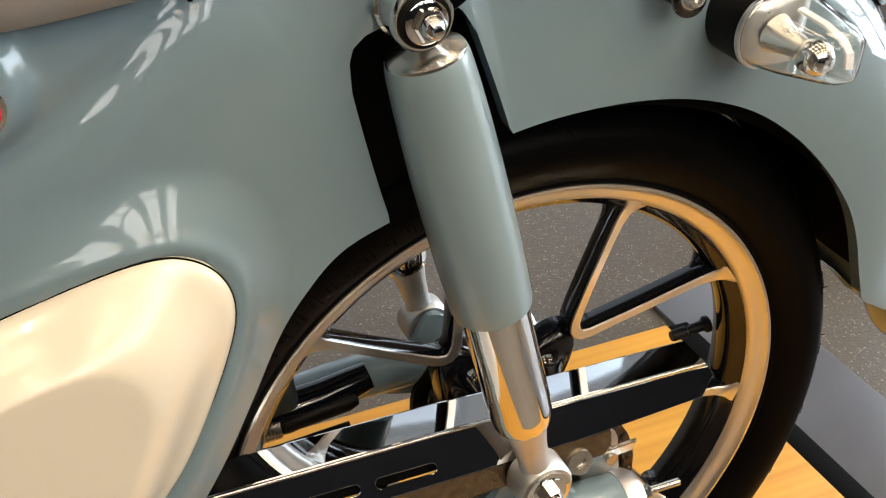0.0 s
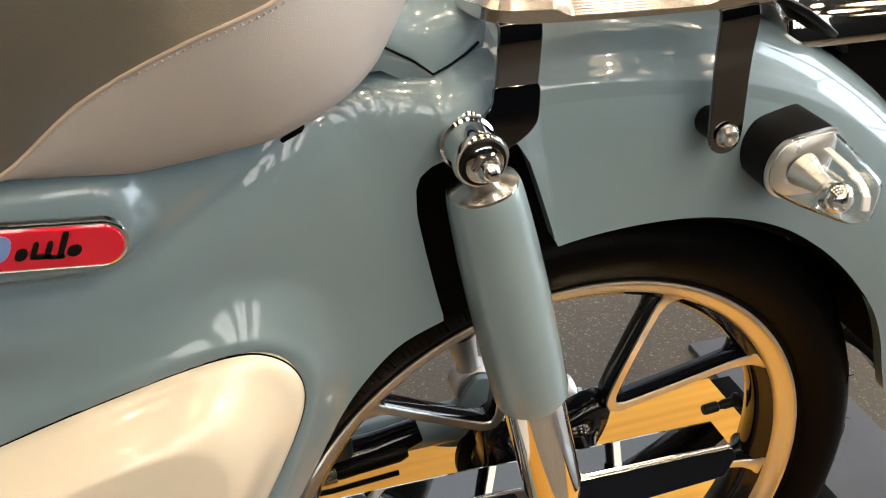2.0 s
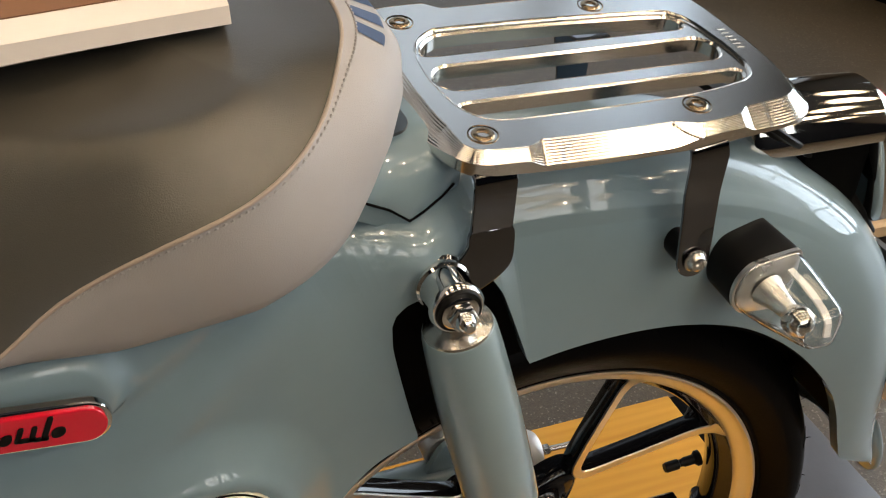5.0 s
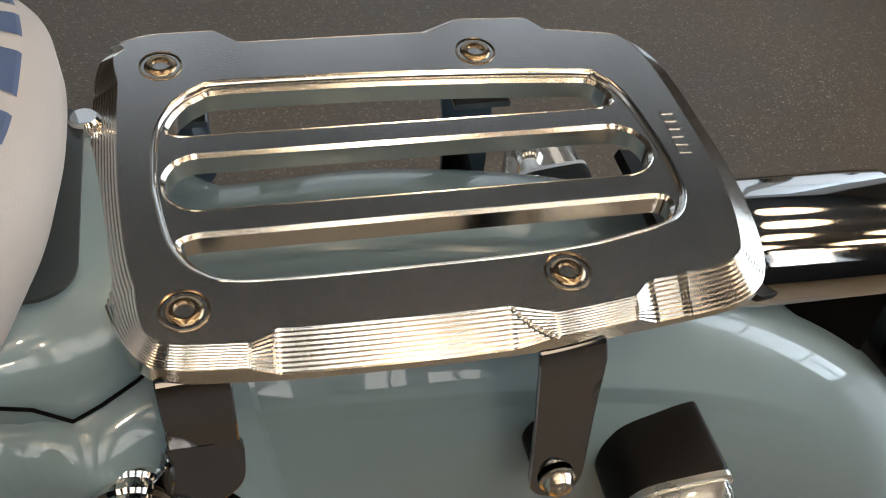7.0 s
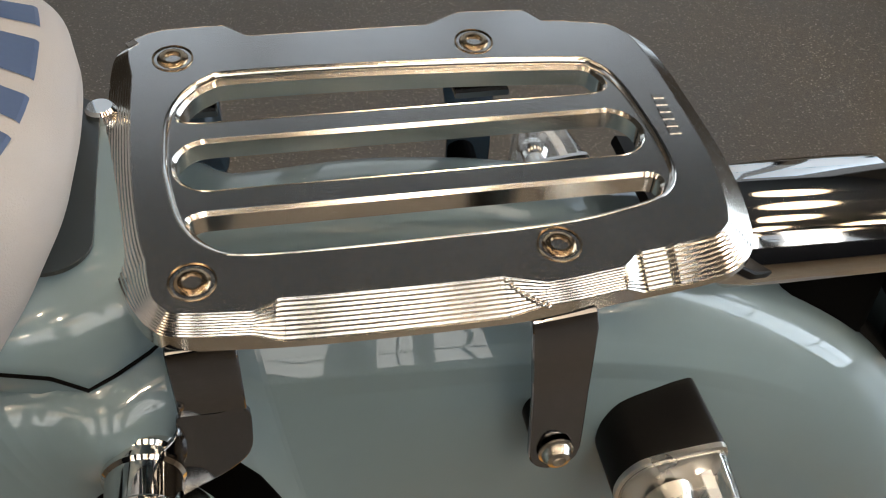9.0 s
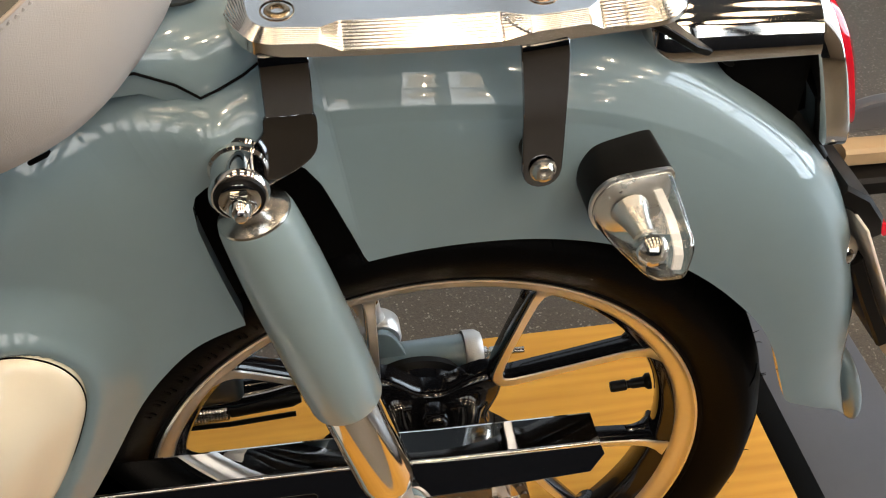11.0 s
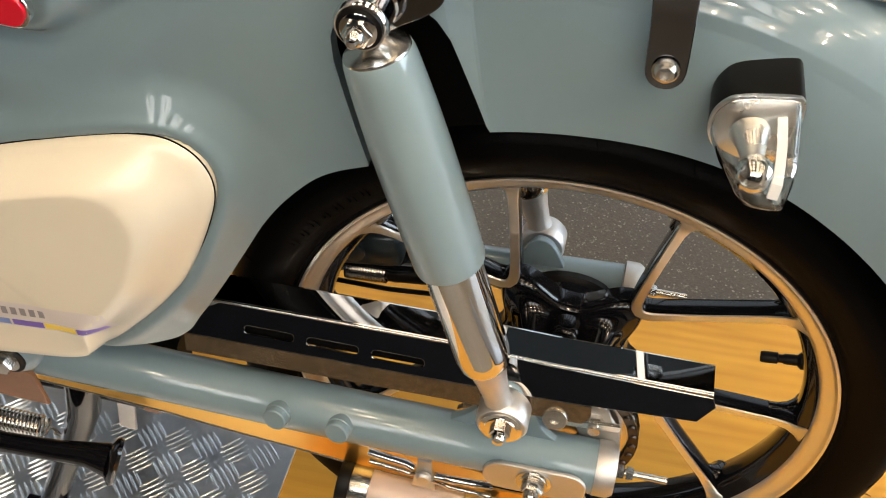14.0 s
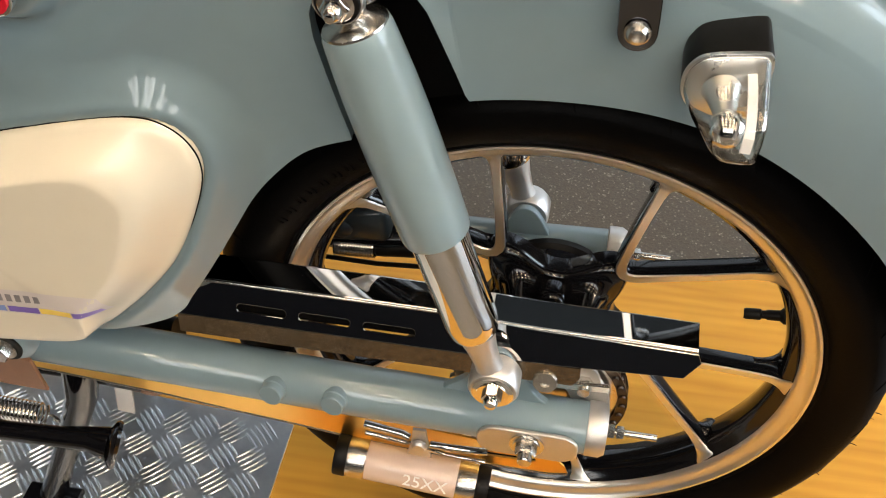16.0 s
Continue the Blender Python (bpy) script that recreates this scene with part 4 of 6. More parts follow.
def dedupe(pts):
    out = []
    for p in pts:
        if not out or math.hypot(p[0] - out[-1][0], p[1] - out[-1][1]) > 1e-5:
            out.append(p)
    return out if math.hypot(out[0][0] - out[-1][0], out[0][1] - out[-1][1]) > 1e-5 else out[:-1]


slots = [dedupe(q) for q in slots]
mesh_part("slot_plate", plate([field_ring(-0.0006)] + slots, PLATE_H - SUNK, 0.0, ROLL @ pose(0, 0, -(PLATE_H + SUNK) / 2)), BILLET, rack, "sunk satin bars between the slots", 14)
for q in slots:
    n = len(q)
    bm = bmesh.new()
    rings = []
    for d, h in ((-0.0007, 0.0001), (-0.0003, 0.0003), (0.0012, -0.0011), (0.0014, -PLATE_H + SUNK - 0.0002)):
        ring = []
        for i, (x, y) in enumerate(q):
            (x0, y0), (x1, y1) = q[i - 1], q[(i + 1) % n]
            span = math.hypot(x1 - x0, y1 - y0) or 1
            ring.append(bm.verts.new(ROLL @ Vector((x - (y1 - y0) / span * d, y + (x1 - x0) / span * d, h - SUNK))))
        rings.append(ring)
    for a, b in zip(rings, rings[1:]):
        ring_faces(bm, a, b)
    bmesh.ops.recalc_face_normals(bm, faces=bm.faces[:])
    part("slot_wall", bm, CUT_EDGE, rack, "bright bevelled slot wall", 25)
for bx, by in ((-0.0958, 0.0640), (0.0396, 0.0622), (-0.0921, -0.0656), (0.0461, -0.0653)):
    bm = bmesh.new()
    up = (ROLL.to_3x3() @ Vector((0, 0, 1))).normalized()
    lathe(bm, ROLL @ Vector((bx, by, -0.0018)), up, [(0.0090, 0.0018), (0.0089, 0.0023), (0.0081, 0.0021), (0.0079, 0.0004), (0.0072, 0.0004), (0.0070, 0.0016), (0.0062, 0.0026), (0.0050, 0.0031), (0.0037, 0.0030), (0.0033, 0.0020), (0.0032, -0.0008), (0, -0.0008)], 32)
    inv = ROLL.inverted()
    # counterbore and socket faces are matt black: the recess shade as colour
    for f in bm.faces:
        r = ((inv @ f.calc_center_median()).xy - Vector((bx, by))).length
        f.material_index = 1 if 0.0070 < r < 0.0080 or r < 0.0032 else 0
    part("bolt", bm, None, rack, "bronzed socket head bolt, counterbore and socket blackened for their shade", 38, [GOLD_STEEL, LINER])
for k in range(6):  # small engraved mark on the rear land, plain bars
    me = plate([[(0, 0), (0.0034 - 0.0002 * k, 0), (0.0044 - 0.0002 * k, 0.0050), (0.0010, 0.0050)]], 0.0004, 0, ROLL @ pose(0.1160, -0.010 + k * 0.0047, 0.0002, 0, 0, 97))
    mesh_part("engraved_mark", me, STEEL, rack)

# four polished straps that carry the rack
for sign in (-1, 1):
    bm = bmesh.new()
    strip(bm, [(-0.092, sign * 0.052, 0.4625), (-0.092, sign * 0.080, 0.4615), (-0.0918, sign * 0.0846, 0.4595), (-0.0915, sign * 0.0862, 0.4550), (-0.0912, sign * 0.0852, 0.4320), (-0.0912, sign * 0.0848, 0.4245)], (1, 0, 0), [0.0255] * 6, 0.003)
    strap = part("front_strap", bm, DARK_REFLECTION, rack, "polished steel strap")
    tongue = spline([(-0.1040, 0.4243), (-0.0912, 0.4243), (-0.0785, 0.4243), (-0.0772, 0.4120), (-0.0792, 0.4010), (-0.0880, 0.3925), (-0.1030, 0.3845), (-0.1200, 0.3760), (-0.1300, 0.3850), (-0.1240, 0.3980), (-0.1130, 0.4070), (-0.1062, 0.4150)], 4)
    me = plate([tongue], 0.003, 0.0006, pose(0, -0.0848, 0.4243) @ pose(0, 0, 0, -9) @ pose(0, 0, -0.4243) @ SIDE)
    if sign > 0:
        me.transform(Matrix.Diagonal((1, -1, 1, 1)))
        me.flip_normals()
    mesh_part("strap_tongue", me, DARK_REFLECTION, strap, "rounded lower tongue")
    bm = bmesh.new()
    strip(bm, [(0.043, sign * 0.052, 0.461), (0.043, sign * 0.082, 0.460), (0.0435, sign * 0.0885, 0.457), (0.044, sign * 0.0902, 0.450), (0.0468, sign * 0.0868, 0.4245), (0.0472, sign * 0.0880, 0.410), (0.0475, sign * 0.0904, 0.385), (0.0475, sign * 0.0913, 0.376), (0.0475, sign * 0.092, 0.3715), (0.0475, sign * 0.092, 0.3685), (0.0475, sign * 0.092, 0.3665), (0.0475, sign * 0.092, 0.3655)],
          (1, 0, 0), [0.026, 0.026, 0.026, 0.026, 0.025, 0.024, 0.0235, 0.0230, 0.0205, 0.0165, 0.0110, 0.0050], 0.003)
    strap = part("rear_strap", bm, DARK_REFLECTION, rack, "polished steel strap")
    bm = bmesh.new()
    lathe(bm, (0.0475, sign * 0.066, 0.378), (0, sign, 0), [(0, 0), (0.009, 0), (0.009, 0.024), (0, 0.024)], 24)
    part("spacer", bm, BLACK, strap, "black spacer")
    bm = bmesh.new()
    lathe(bm, (0.0475, sign * 0.0935, 0.378), (0, sign, 0), [(0.0078, 0), (0.0078, 0.001), (0.0066, 0.0015), (0.0064, 0.003), (0.0050, 0.0055), (0.0030, 0.0062), (0.0026, 0.0035), (0, 0.0035)], 28)
    part("bolt", bm, STEEL, strap, "domed socket bolt")

# ---- rear shocks ----
def shock(sign):
    a, b = Vector((-0.121, sign * 0.102, 0.395)), Vector((-0.030, sign * 0.1005, 0.050))
    d = (b - a).normalized()
    near = "" if sign < 0 else " on the far side"
    bm = bmesh.new()
    lathe(bm, a, d, [(0.0200, 0.0222), (0.0212, 0.0228), (0.0221, 0.0255), (0.0229, 0.0330), (0.0238, 0.047), (0.0247, 0.066), (0.0254, 0.090), (0.0257, 0.115), (0.0256, 0.150), (0.0251, 0.186), (0.0243, 0.1905), (0.0230, 0.191), (0.0225, 0.180), (0.0225, 0.06)], 56)
    s = part("shock_absorber", bm, SHOCK_PAINT, bike, "grey-blue painted shock cover" + near, 40)
    bm = bmesh.new()
    lathe(bm, a, d, [(0, 0.008), (0.0066, 0.009), (0.0066, 0.0140), (0.0082, 0.0162), (0.0125, 0.0182), (0.0185, 0.0200), (0.0205, 0.0212), (0.0210, 0.0230), (0.0210, 0.0260), (0, 0.0260)], 48)
    part("top_cap", bm, STEEL, s, "brushed steel dished cap")
    bm = bmesh.new()
    lathe(bm, a, d, [(0.0195, 0.15), (0.0205, 0.152), (0.0208, 0.19), (0.0208, 0.280), (0.0200, 0.290), (0.0185, 0.294), (0.0, 0.294)], 48)
    part("chrome_body", bm, CHROME, s, "chrome lower shock body")
    bm = bmesh.new()
    lathe(bm, a, d, [(0.0155, 0.290), (0.0148, 0.298), (0.0120, 0.315), (0.0105, 0.332), (0.0115, 0.342), (0.012, 0.357)], 32, 1.0, 1.0)
    lathe(bm, b - Vector((0, sign * 0.012, 0)), (0, sign, 0), [(0.010, 0), (0.0185, 0), (0.0205, 0.003), (0.0205, 0.021), (0.0185, 0.024), (0.010, 0.024)], 40)
    part("lower_eye", bm, CAST, s, "cast aluminium fork and eye")
    bm = bmesh.new()
    o = b + Vector((0, sign * 0.0125, 0))
    lathe(bm, o, (0, sign, 0), [(0, 0), (0.0168, 0), (0.0168, 0.0014), (0.0128, 0.0018), (0.0126, 0.0030), (0, 0.0030)], 32)
    hexnut(bm, o + Vector((0, sign * 0.0030, 0)), (0, sign, 0), 0.014, 0.006)
    lathe(bm, o + Vector((0, sign * 0.0075, 0)), (0, sign, 0), [(0.0060, 0), (0.0058, 0.003), (0.0044, 0.0065), (0, 0.008)], 20)
    part("acorn_nut", bm, CHROME, s, "chrome acorn nut")
    # upper mount: boss, chrome bush, washer and acorn nut
    bm = bmesh.new()
    lathe(bm, (a.x, sign * 0.072, a.z), (0, sign, 0), [(0.0165, 0), (0.0165, 0.012), (0.0150, 0.0135), (0.0150, 0.016), (0.0164, 0.0165), (0.0164, 0.019), (0.0150, 0.0205), (0.0150, 0.036), (0.0162, 0.0375), (0.0162, 0.0400), (0.0148, 0.0420), (0.0, 0.0420)], 44)
    part("upper_bush", bm, CHROME, s, "chrome mounting bush")
    bm = bmesh.new()
    lathe(bm, (a.x, sign * 0.1132, a.z), (0, sign, 0), [(0.0, 0), (0.0132, 0), (0.0138, 0.0012), (0.0132, 0.0024), (0.0, 0.0024)], 40)
    part("rubber_washer", bm, BLACK, s, "dark ring")
    bm = bmesh.new()
    lathe(bm, (a.x, sign * 0.1152, a.z), (0, sign, 0), [(0, 0), (0.0110, 0), (0.0110, 0.0020), (0.0096, 0.0028), (0, 0.0028)], 32)
    hexnut(bm, (a.x, sign * 0.1178, a.z), (0, sign, 0), 0.0150, 0.0060)
    lathe(bm, (a.x, sign * 0.1234, a.z), (0, sign, 0), [(0.0062, 0), (0.0058, 0.003), (0.0044, 0.0056), (0.0032, 0.0064), (0.0028, 0.0082), (0, 0.0092)], 24)
    part("acorn_nut", bm, CHROME, s, "chrome acorn nut")


shock(-1)
shock(1)

# ---- rear wheel ----
Y = (0, 1, 0)
bm = bmesh.new()
lathe(bm, (0, 0, 0), Y, [(0.2295, -0.0225), (0.2318, -0.0255), (0.2313, -0.0274), (0.2290, -0.0274), (0.2284, -0.0268), (0.2272, -0.0249), (0.2255, -0.0236), (0.2232, -0.0226), (0.2206, -0.0217), (0.2182, -0.0205), (0.2164, -0.0186), (0.2152, -0.0162)], 160)
wheel = part("rear_wheel", bm, MACHINED, bike, "machined aluminium rim lip of a black cast wheel", 25)
bm = bmesh.new()
lathe(bm, (0, 0, 0), Y, [(0.2152, -0.0162), (0.2125, -0.0125), (0.2085, -0.010), (0.2050, -0.004), (0.2040, 0.0), (0.2050, 0.010), (0.2085, 0.018), (0.2125, 0.0255), (0.2318, 0.0275), (0.2318, 0.024), (0.218, 0.019), (0.212, 0.0), (0.218, -0.018), (0.2295, -0.0225)], 160)
part("rim_barrel", bm, BLACK_GLOSS, wheel, "gloss black rim barrel", 40)
bm = bmesh.new()
lathe(bm, (0, 0, 0), Y, [(0.2255, -0.020), (0.2315, -0.0262), (0.2335, -0.0285), (0.236, -0.0282), (0.2375, -0.0305), (0.246, -0.0365), (0.2555, -0.0400), (0.2630, -0.0408), (0.2700, -0.0392), (0.2725, -0.0385), (0.2790, -0.0335), (0.2860, -0.0245), (0.2915, -0.0130), (0.2935, 0.0),
                         (0.2915, 0.0130), (0.2860, 0.0245), (0.2790, 0.0335), (0.2725, 0.0385), (0.2630, 0.0408), (0.2555, 0.0400), (0.246, 0.0365), (0.2375, 0.0305), (0.2315, 0.0262), (0.2255, 0.020)], 180)
tyre = part("tyre", bm, RUBBER, wheel, "black rubber tyre with fine moulding hairs", 35)
random.seed(4)
bm = bmesh.new()
for k in range(70):
    a = radians(k * 360 / 70 + random.uniform(-1, 1))
    r, y = (0.2885, -0.021) if k % 2 else (0.2930, -0.006)
    p = Vector((r * math.cos(a), y, r * math.sin(a)))
    d = Vector((math.cos(a), -0.25 + random.uniform(-0.3, 0.3), math.sin(a))).normalized() * random.uniform(0.004, 0.0075)
    tube(bm, [p, p + d * 0.5 + Vector((0.0004, 0, 0.0003)), p + d], [0.0005, 0.0004, 0.0003], 5)
tagged(part("moulding_hair", bm, RUBBER, tyre), kind="stuff")
bm = bmesh.new()
for k in range(26):  # shallow tread cuts at the shoulder
    a = radians(k * 360 / 26 + 4)
    p = [Vector((r * math.cos(a + o), y, r * math.sin(a + o))) for r, y, o in ((0.2738, -0.0384, 0.0), (0.2800, -0.0331, 0.012), (0.2862, -0.0247, 0.028))]
    strip(bm, p, (-math.sin(a), 0, math.cos(a)), [0.0008, 0.0018, 0.0018], 0.0006)
tagged(part("tread_cut", bm, LINER, tyre), kind="stuff")
bm = bmesh.new()
for a0, count in ((146, 6), (126, 5), (300, 7)):  # raised sidewall lettering, plain bars
    for k in range(count):
        a = radians(a0 - k * 3.4)
        for o, h in ((0, 0.010), (0.018, 0.006)):
            c = Vector((0.2545 * math.cos(a + o), -0.0397, 0.2545 * math.sin(a + o)))
            box(bm, (h, 0.0012, 0.0016), Matrix.Translation(c) @ pose(0, 0, 0, 0, -math.degrees(a + o), 0))
tagged(part("sidewall_lettering", bm, RUBBER, tyre, "raised rubber lettering bars"), kind="stuff")
# five V-shaped spokes, machined on the face
V_MAT = [BLACK_GLOSS, MACHINED]


def vee(a0):
    bm = bmesh.new()
    path = []
    half = [(17.6, 0.2180, -0.0178), (17.5, 0.2135, -0.0148), (17.4, 0.2080, -0.0108), (17.2, 0.2010, -0.0070), (16.6, 0.190, -0.004), (15.3, 0.170, -0.001), (13.4, 0.148, 0.002), (10.8, 0.127, 0.005), (7.9, 0.1105, 0.007), (5.4, 0.1005, 0.008), (2.8, 0.0955, 0.0085), (0, 0.0938, 0.0085)]
    for da, r, y in half + [(-da, r, y) for da, r, y in half[-2::-1]]:
        a = radians(a0 + da)
        path.append(Vector((r * math.cos(a), y, r * math.sin(a))))
    path = [Vector((*p,)) for p in path]
    w = [0.034, 0.021, 0.0130, 0.0098, 0.0080, 0.0076, 0.0076, 0.0078, 0.0084, 0.0090, 0.0096, 0.0098]
    w = w + w[-2::-1]
    depth = 0.019
    rings = []
    for i, p in enumerate(path):
        d = path[min(i + 1, len(path) - 1)] - path[max(i - 1, 0)]
        d.y = 0
        d.normalize()
        nrm = Vector((-d.z, 0, d.x))
        h = w[i] / 2
        rings.append([bm.verts.new(p + nrm * x + Vector((0, y, 0))) for x, y in ((-h, 0.0012), (-h * 0.8, 0), (h * 0.8, 0), (h, 0.0012), (h * 1.3, depth * 0.6), (h * 0.9, depth), (-h * 0.9, depth), (-h * 1.3, depth * 0.6))])
    for a, b in zip(rings, rings[1:]):
        for i in range(8):
            f = bm.faces.new((a[i], a[(i + 1) % 8], b[(i + 1) % 8], b[i]))
            f.material_index = 1 if i in (0, 1, 2) else 0
    bm.faces.new(rings[0])
    bm.faces.new(rings[-1])
    bmesh.ops.recalc_face_normals(bm, faces=bm.faces[:])
    return bm


for k in range(5):
    a0 = 48.5 + 72 * k
    part("spoke", vee(a0), None, wheel, "V-shaped black spoke with machined face", 30, V_MAT)
    for side in (-1, 1):
        b = radians(a0 + side * 17.2)
        bm = bmesh.new()
        lathe(bm, (0.185 * math.cos(b), 0.010, 0.185 * math.sin(b)), (math.cos(b), 0, math.sin(b)), [(0.0045, 0), (0.0056, 0.008), (0.0080, 0.015), (0.0125, 0.021), (0.0170, 0.0235)], 20)
        part("spoke_foot", bm, BLACK_GLOSS, wheel, "flared black spoke foot")
bm = bmesh.new()
lathe(bm, (0, 0, 0), Y, [(0.010, -0.046), (0.020, -0.046), (0.023, -0.030), (0.026, -0.005), (0.032, 0.012), (0.040, 0.026), (0.044, 0.040), (0.046, 0.055), (0.018, 0.058)], 64)
part("hub", bm, BLACK_GLOSS, wheel, "gloss black hub", 40)
# star-shaped casting that joins the five V's, thickest near the axle
star = []
for k in range(120):
    t = 3 * k
    c = 0.5 + 0.5 * math.cos(radians(5 * (t - 48.5)))
    star.append((math.cos(radians(t)), math.sin(radians(t)), 0.058 + 0.036 * c ** 1.5))
bm = bmesh.new()
rings = []
for f, y in ((1.0, 0.034), (1.0, 0.024), (0.985, 0.019), (0.95, 0.0155), (0.88, 0.0130), (0.78, 0.0125), (0.68, 0.0100), (0.60, 0.0030), (0.52, -0.008), (0.44, -0.018), (0.38, -0.026)):
    rings.append([bm.verts.new(((r * f + 0.020 * (1 - f)) * cx_, y, (r * f + 0.020 * (1 - f)) * cz_)) for cx_, cz_, r in star])
for a, b in zip(rings, rings[1:]):
    ring_faces(bm, a, b)
bmesh.ops.recalc_face_normals(bm, faces=bm.faces[:])
part("hub_star", bm, BLACK_GLOSS, wheel, "gloss black star casting", 60)
for k in range(5):
    a = radians(84.5 + 72 * k)
    bm = bmesh.new()
    lathe(bm, (0.046 * math.cos(a), 0.004, 0.046 * math.sin(a)), (0.15 * math.cos(a), -1, 0.15 * math.sin(a)), [(0.0135, 0), (0.0130, 0.010), (0.0105, 0.017), (0.006, 0.020), (0, 0.021)], 20)
    part("hub_lump", bm, BLACK_GLOSS, wheel, "rounded gloss black boss")
    bm = bmesh.new()
    a = radians(48.5 + 72 * k)
    hexnut(bm, (0.046 * math.cos(a), -0.006, 0.046 * math.sin(a)), (0, -1, 0), 0.012, 0.012)
    part("sprocket_bolt", bm, DARK_STEEL, wheel)
bm = bmesh.new()  # valve
a = radians(8.0)
va = Vector((math.cos(a), 0, math.sin(a)))
lathe(bm, va * 0.206 + Vector((0, 0.024, 0)), -va + Vector((0, 0.06, 0)), [(0.0075, 0), (0.0075, 0.003), (0.0048, 0.006), (0.0046, 0.016), (0.0036, 0.018), (0.0036, 0.021), (0.0050, 0.022), (0.0050, 0.034), (0.0042, 0.036), (0, 0.036)], 20)
part("valve_stem", bm, BLACK, wheel, "black valve stem and cap")

# ---- swing arm ----
for sign in (-1, 1):
    far = "" if sign < 0 else " on the far side"
    bm = bmesh.new()
    y = sign * 0.087
    fz = 0 if sign < 0 else 0.036
    if sign < 0:
        tube(bm, [(-0.62, y, 0.016), (-0.52, y, 0.012), (-0.35, y, 0.004), (-0.15, y, -0.008), (0.046, y, -0.016)], [0.0225] * 5, 32)
    else:
        tube(bm, [(-0.62, y, 0.010), (-0.35, y, 0.010), (-0.20, y, 0.012), (-0.12, y, 0.019), (0.046, y, 0.021)], [0.016, 0.016, 0.016, 0.018, 0.0195], 32)
    arm = part("swing_arm", bm, PAINT, bike, "grey-blue tubular swing arm" + far)
    bm = bmesh.new()
    lathe(bm, (0.046, y, -0.016 + fz), (1, 0, -0.04), [(0.0228, 0), (0.0232, 0.001), (0.0232, 0.012), (0.0205, 0.0165), (0, 0.0175)], 32)
    part("end_cap", bm, CAST, arm, "bare aluminium end cap")
    bm = bmesh.new()
    tube(bm, [(0.060, y, -0.0165 + fz), (0.104, y, -0.018 + fz)], 0.003, 10)
    hexnut(bm, (0.0635, y, -0.0165 + fz), (1, 0, 0), 0.011, 0.006)
    hexnut(bm, (0.071, y, -0.0168 + fz), (1, 0, 0), 0.010, 0.006)
    part("chain_adjuster", bm, STEEL, arm, "threaded chain adjuster")
    # gusset with the shock mount
    me = plate([spline([(-0.078, 0.004), (-0.056, 0.030), (-0.040, 0.062), (-0.028, 0.068), (-0.016, 0.058), (0.0, 0.020), (0.014, 0.000), (-0.03, -0.010)], 4)], 0.007, 0.001, pose(0, sign * 0.083, 0) @ SIDE)
    mesh_part("shock_bracket", me, PAINT, arm, "welded grey-blue bracket")
    # axle plate, nut
    me = plate([rounded(-0.043, -0.0185, 0.041, 0.0155, 0.0155, 8)], 0.004, 0.001, pose(0, sign * 0.1115, -0.014, 0, 1.5, 0) @ SIDE)
    mesh_part("axle_plate", me, CAST, arm, "rounded zinc axle plate")
    bm = bmesh.new()
    o = Vector((-0.001, sign * 0.113, -0.014))
    lathe(bm, o, (0, sign, 0), [(0, 0), (0.0145, 0), (0.0145, 0.002), (0.0115, 0.0022), (0.0112, 0.004), (0, 0.004)], 36)
    hexnut(bm, o + Vector((0, sign * 0.004, 0)), (0, sign, 0), 0.0155, 0.008)
    lathe(bm, o + Vector((0, sign * 0.012, 0)), (0, sign, 0), [(0.006, 0), (0.006, 0.006), (0.005, 0.007), (0, 0.007)], 20)
    part("axle_nut", bm, STEEL, arm, "large axle nut")
    bm = bmesh.new()
    for k in range(5):
        box(bm, (0.0010, 0.0012, 0.011), pose(0.024 + k * 0.0042, sign * 0.1085, -0.030, 25 * -sign))
    part("index_marks", bm, STEEL, arm)
    for bx, bz in ((-0.218, -0.0037 + fz * 0.4), (-0.165, -0.0068 + fz * 0.5)):
        bm = bmesh.new()
        lathe(bm, (bx + 0.001, sign * 0.1035, bz + 0.0075), (-0.10, sign * 0.97, 0.20), [(0.0112, -0.004), (0.0112, 0.0050), (0.0104, 0.0058), (0.0102, 0.0112), (0.0092, 0.0122), (0, 0.0122)], 28)
        part("boss", bm, PAINT, arm, "painted round boss")

# pivot lug at the front of the arm, with the brown tab behind its bolt
bm = bmesh.new()
lathe(bm, (-0.4560, -0.085, 0.027), (0, -1, 0), [(0.030, 0), (0.030, 0.020), (0.027, 0.026), (0.021, 0.030), (0.0, 0.030)], 36, 1.0, 0.95)
strip(bm, [(-0.456, -0.104, 0.030), (-0.50, -0.104, 0.040), (-0.56, -0.104, 0.050)], (0, 0, 1), [0.052, 0.055, 0.055], 0.018)
pivot = part("pivot_lug", bm, PAINT, bike, "painted pivot lug of the swing arm")
bm = bmesh.new()
lathe(bm, (-0.4535, -0.1150, 0.025), (0, -1, 0), [(0, 0), (0.0165, 0), (0.0165, 0.0015), (0.0, 0.0015)], 36)
part("rubber_washer", bm, BLACK, pivot, "black washer")
bm = bmesh.new()
lathe(bm, (-0.4535, -0.1165, 0.025), (0, -1, 0), [(0, 0), (0.0125, 0), (0.0125, 0.0022), (0.0, 0.0024)], 36)
hexnut(bm, (-0.4535, -0.1186, 0.025), (0, -1, 0), 0.0165, 0.0085)
part("pivot_bolt", bm, STEEL, pivot, "zinc hexagon bolt")
me = plate([[(-0.60, 0.020), (-0.46, 0.012), (-0.437, 0.006), (-0.433, -0.036), (-0.47, -0.034), (-0.52, -0.026), (-0.60, -0.020)]], 0.004, 0.001, pose(0, -0.1120, 0) @ SIDE)
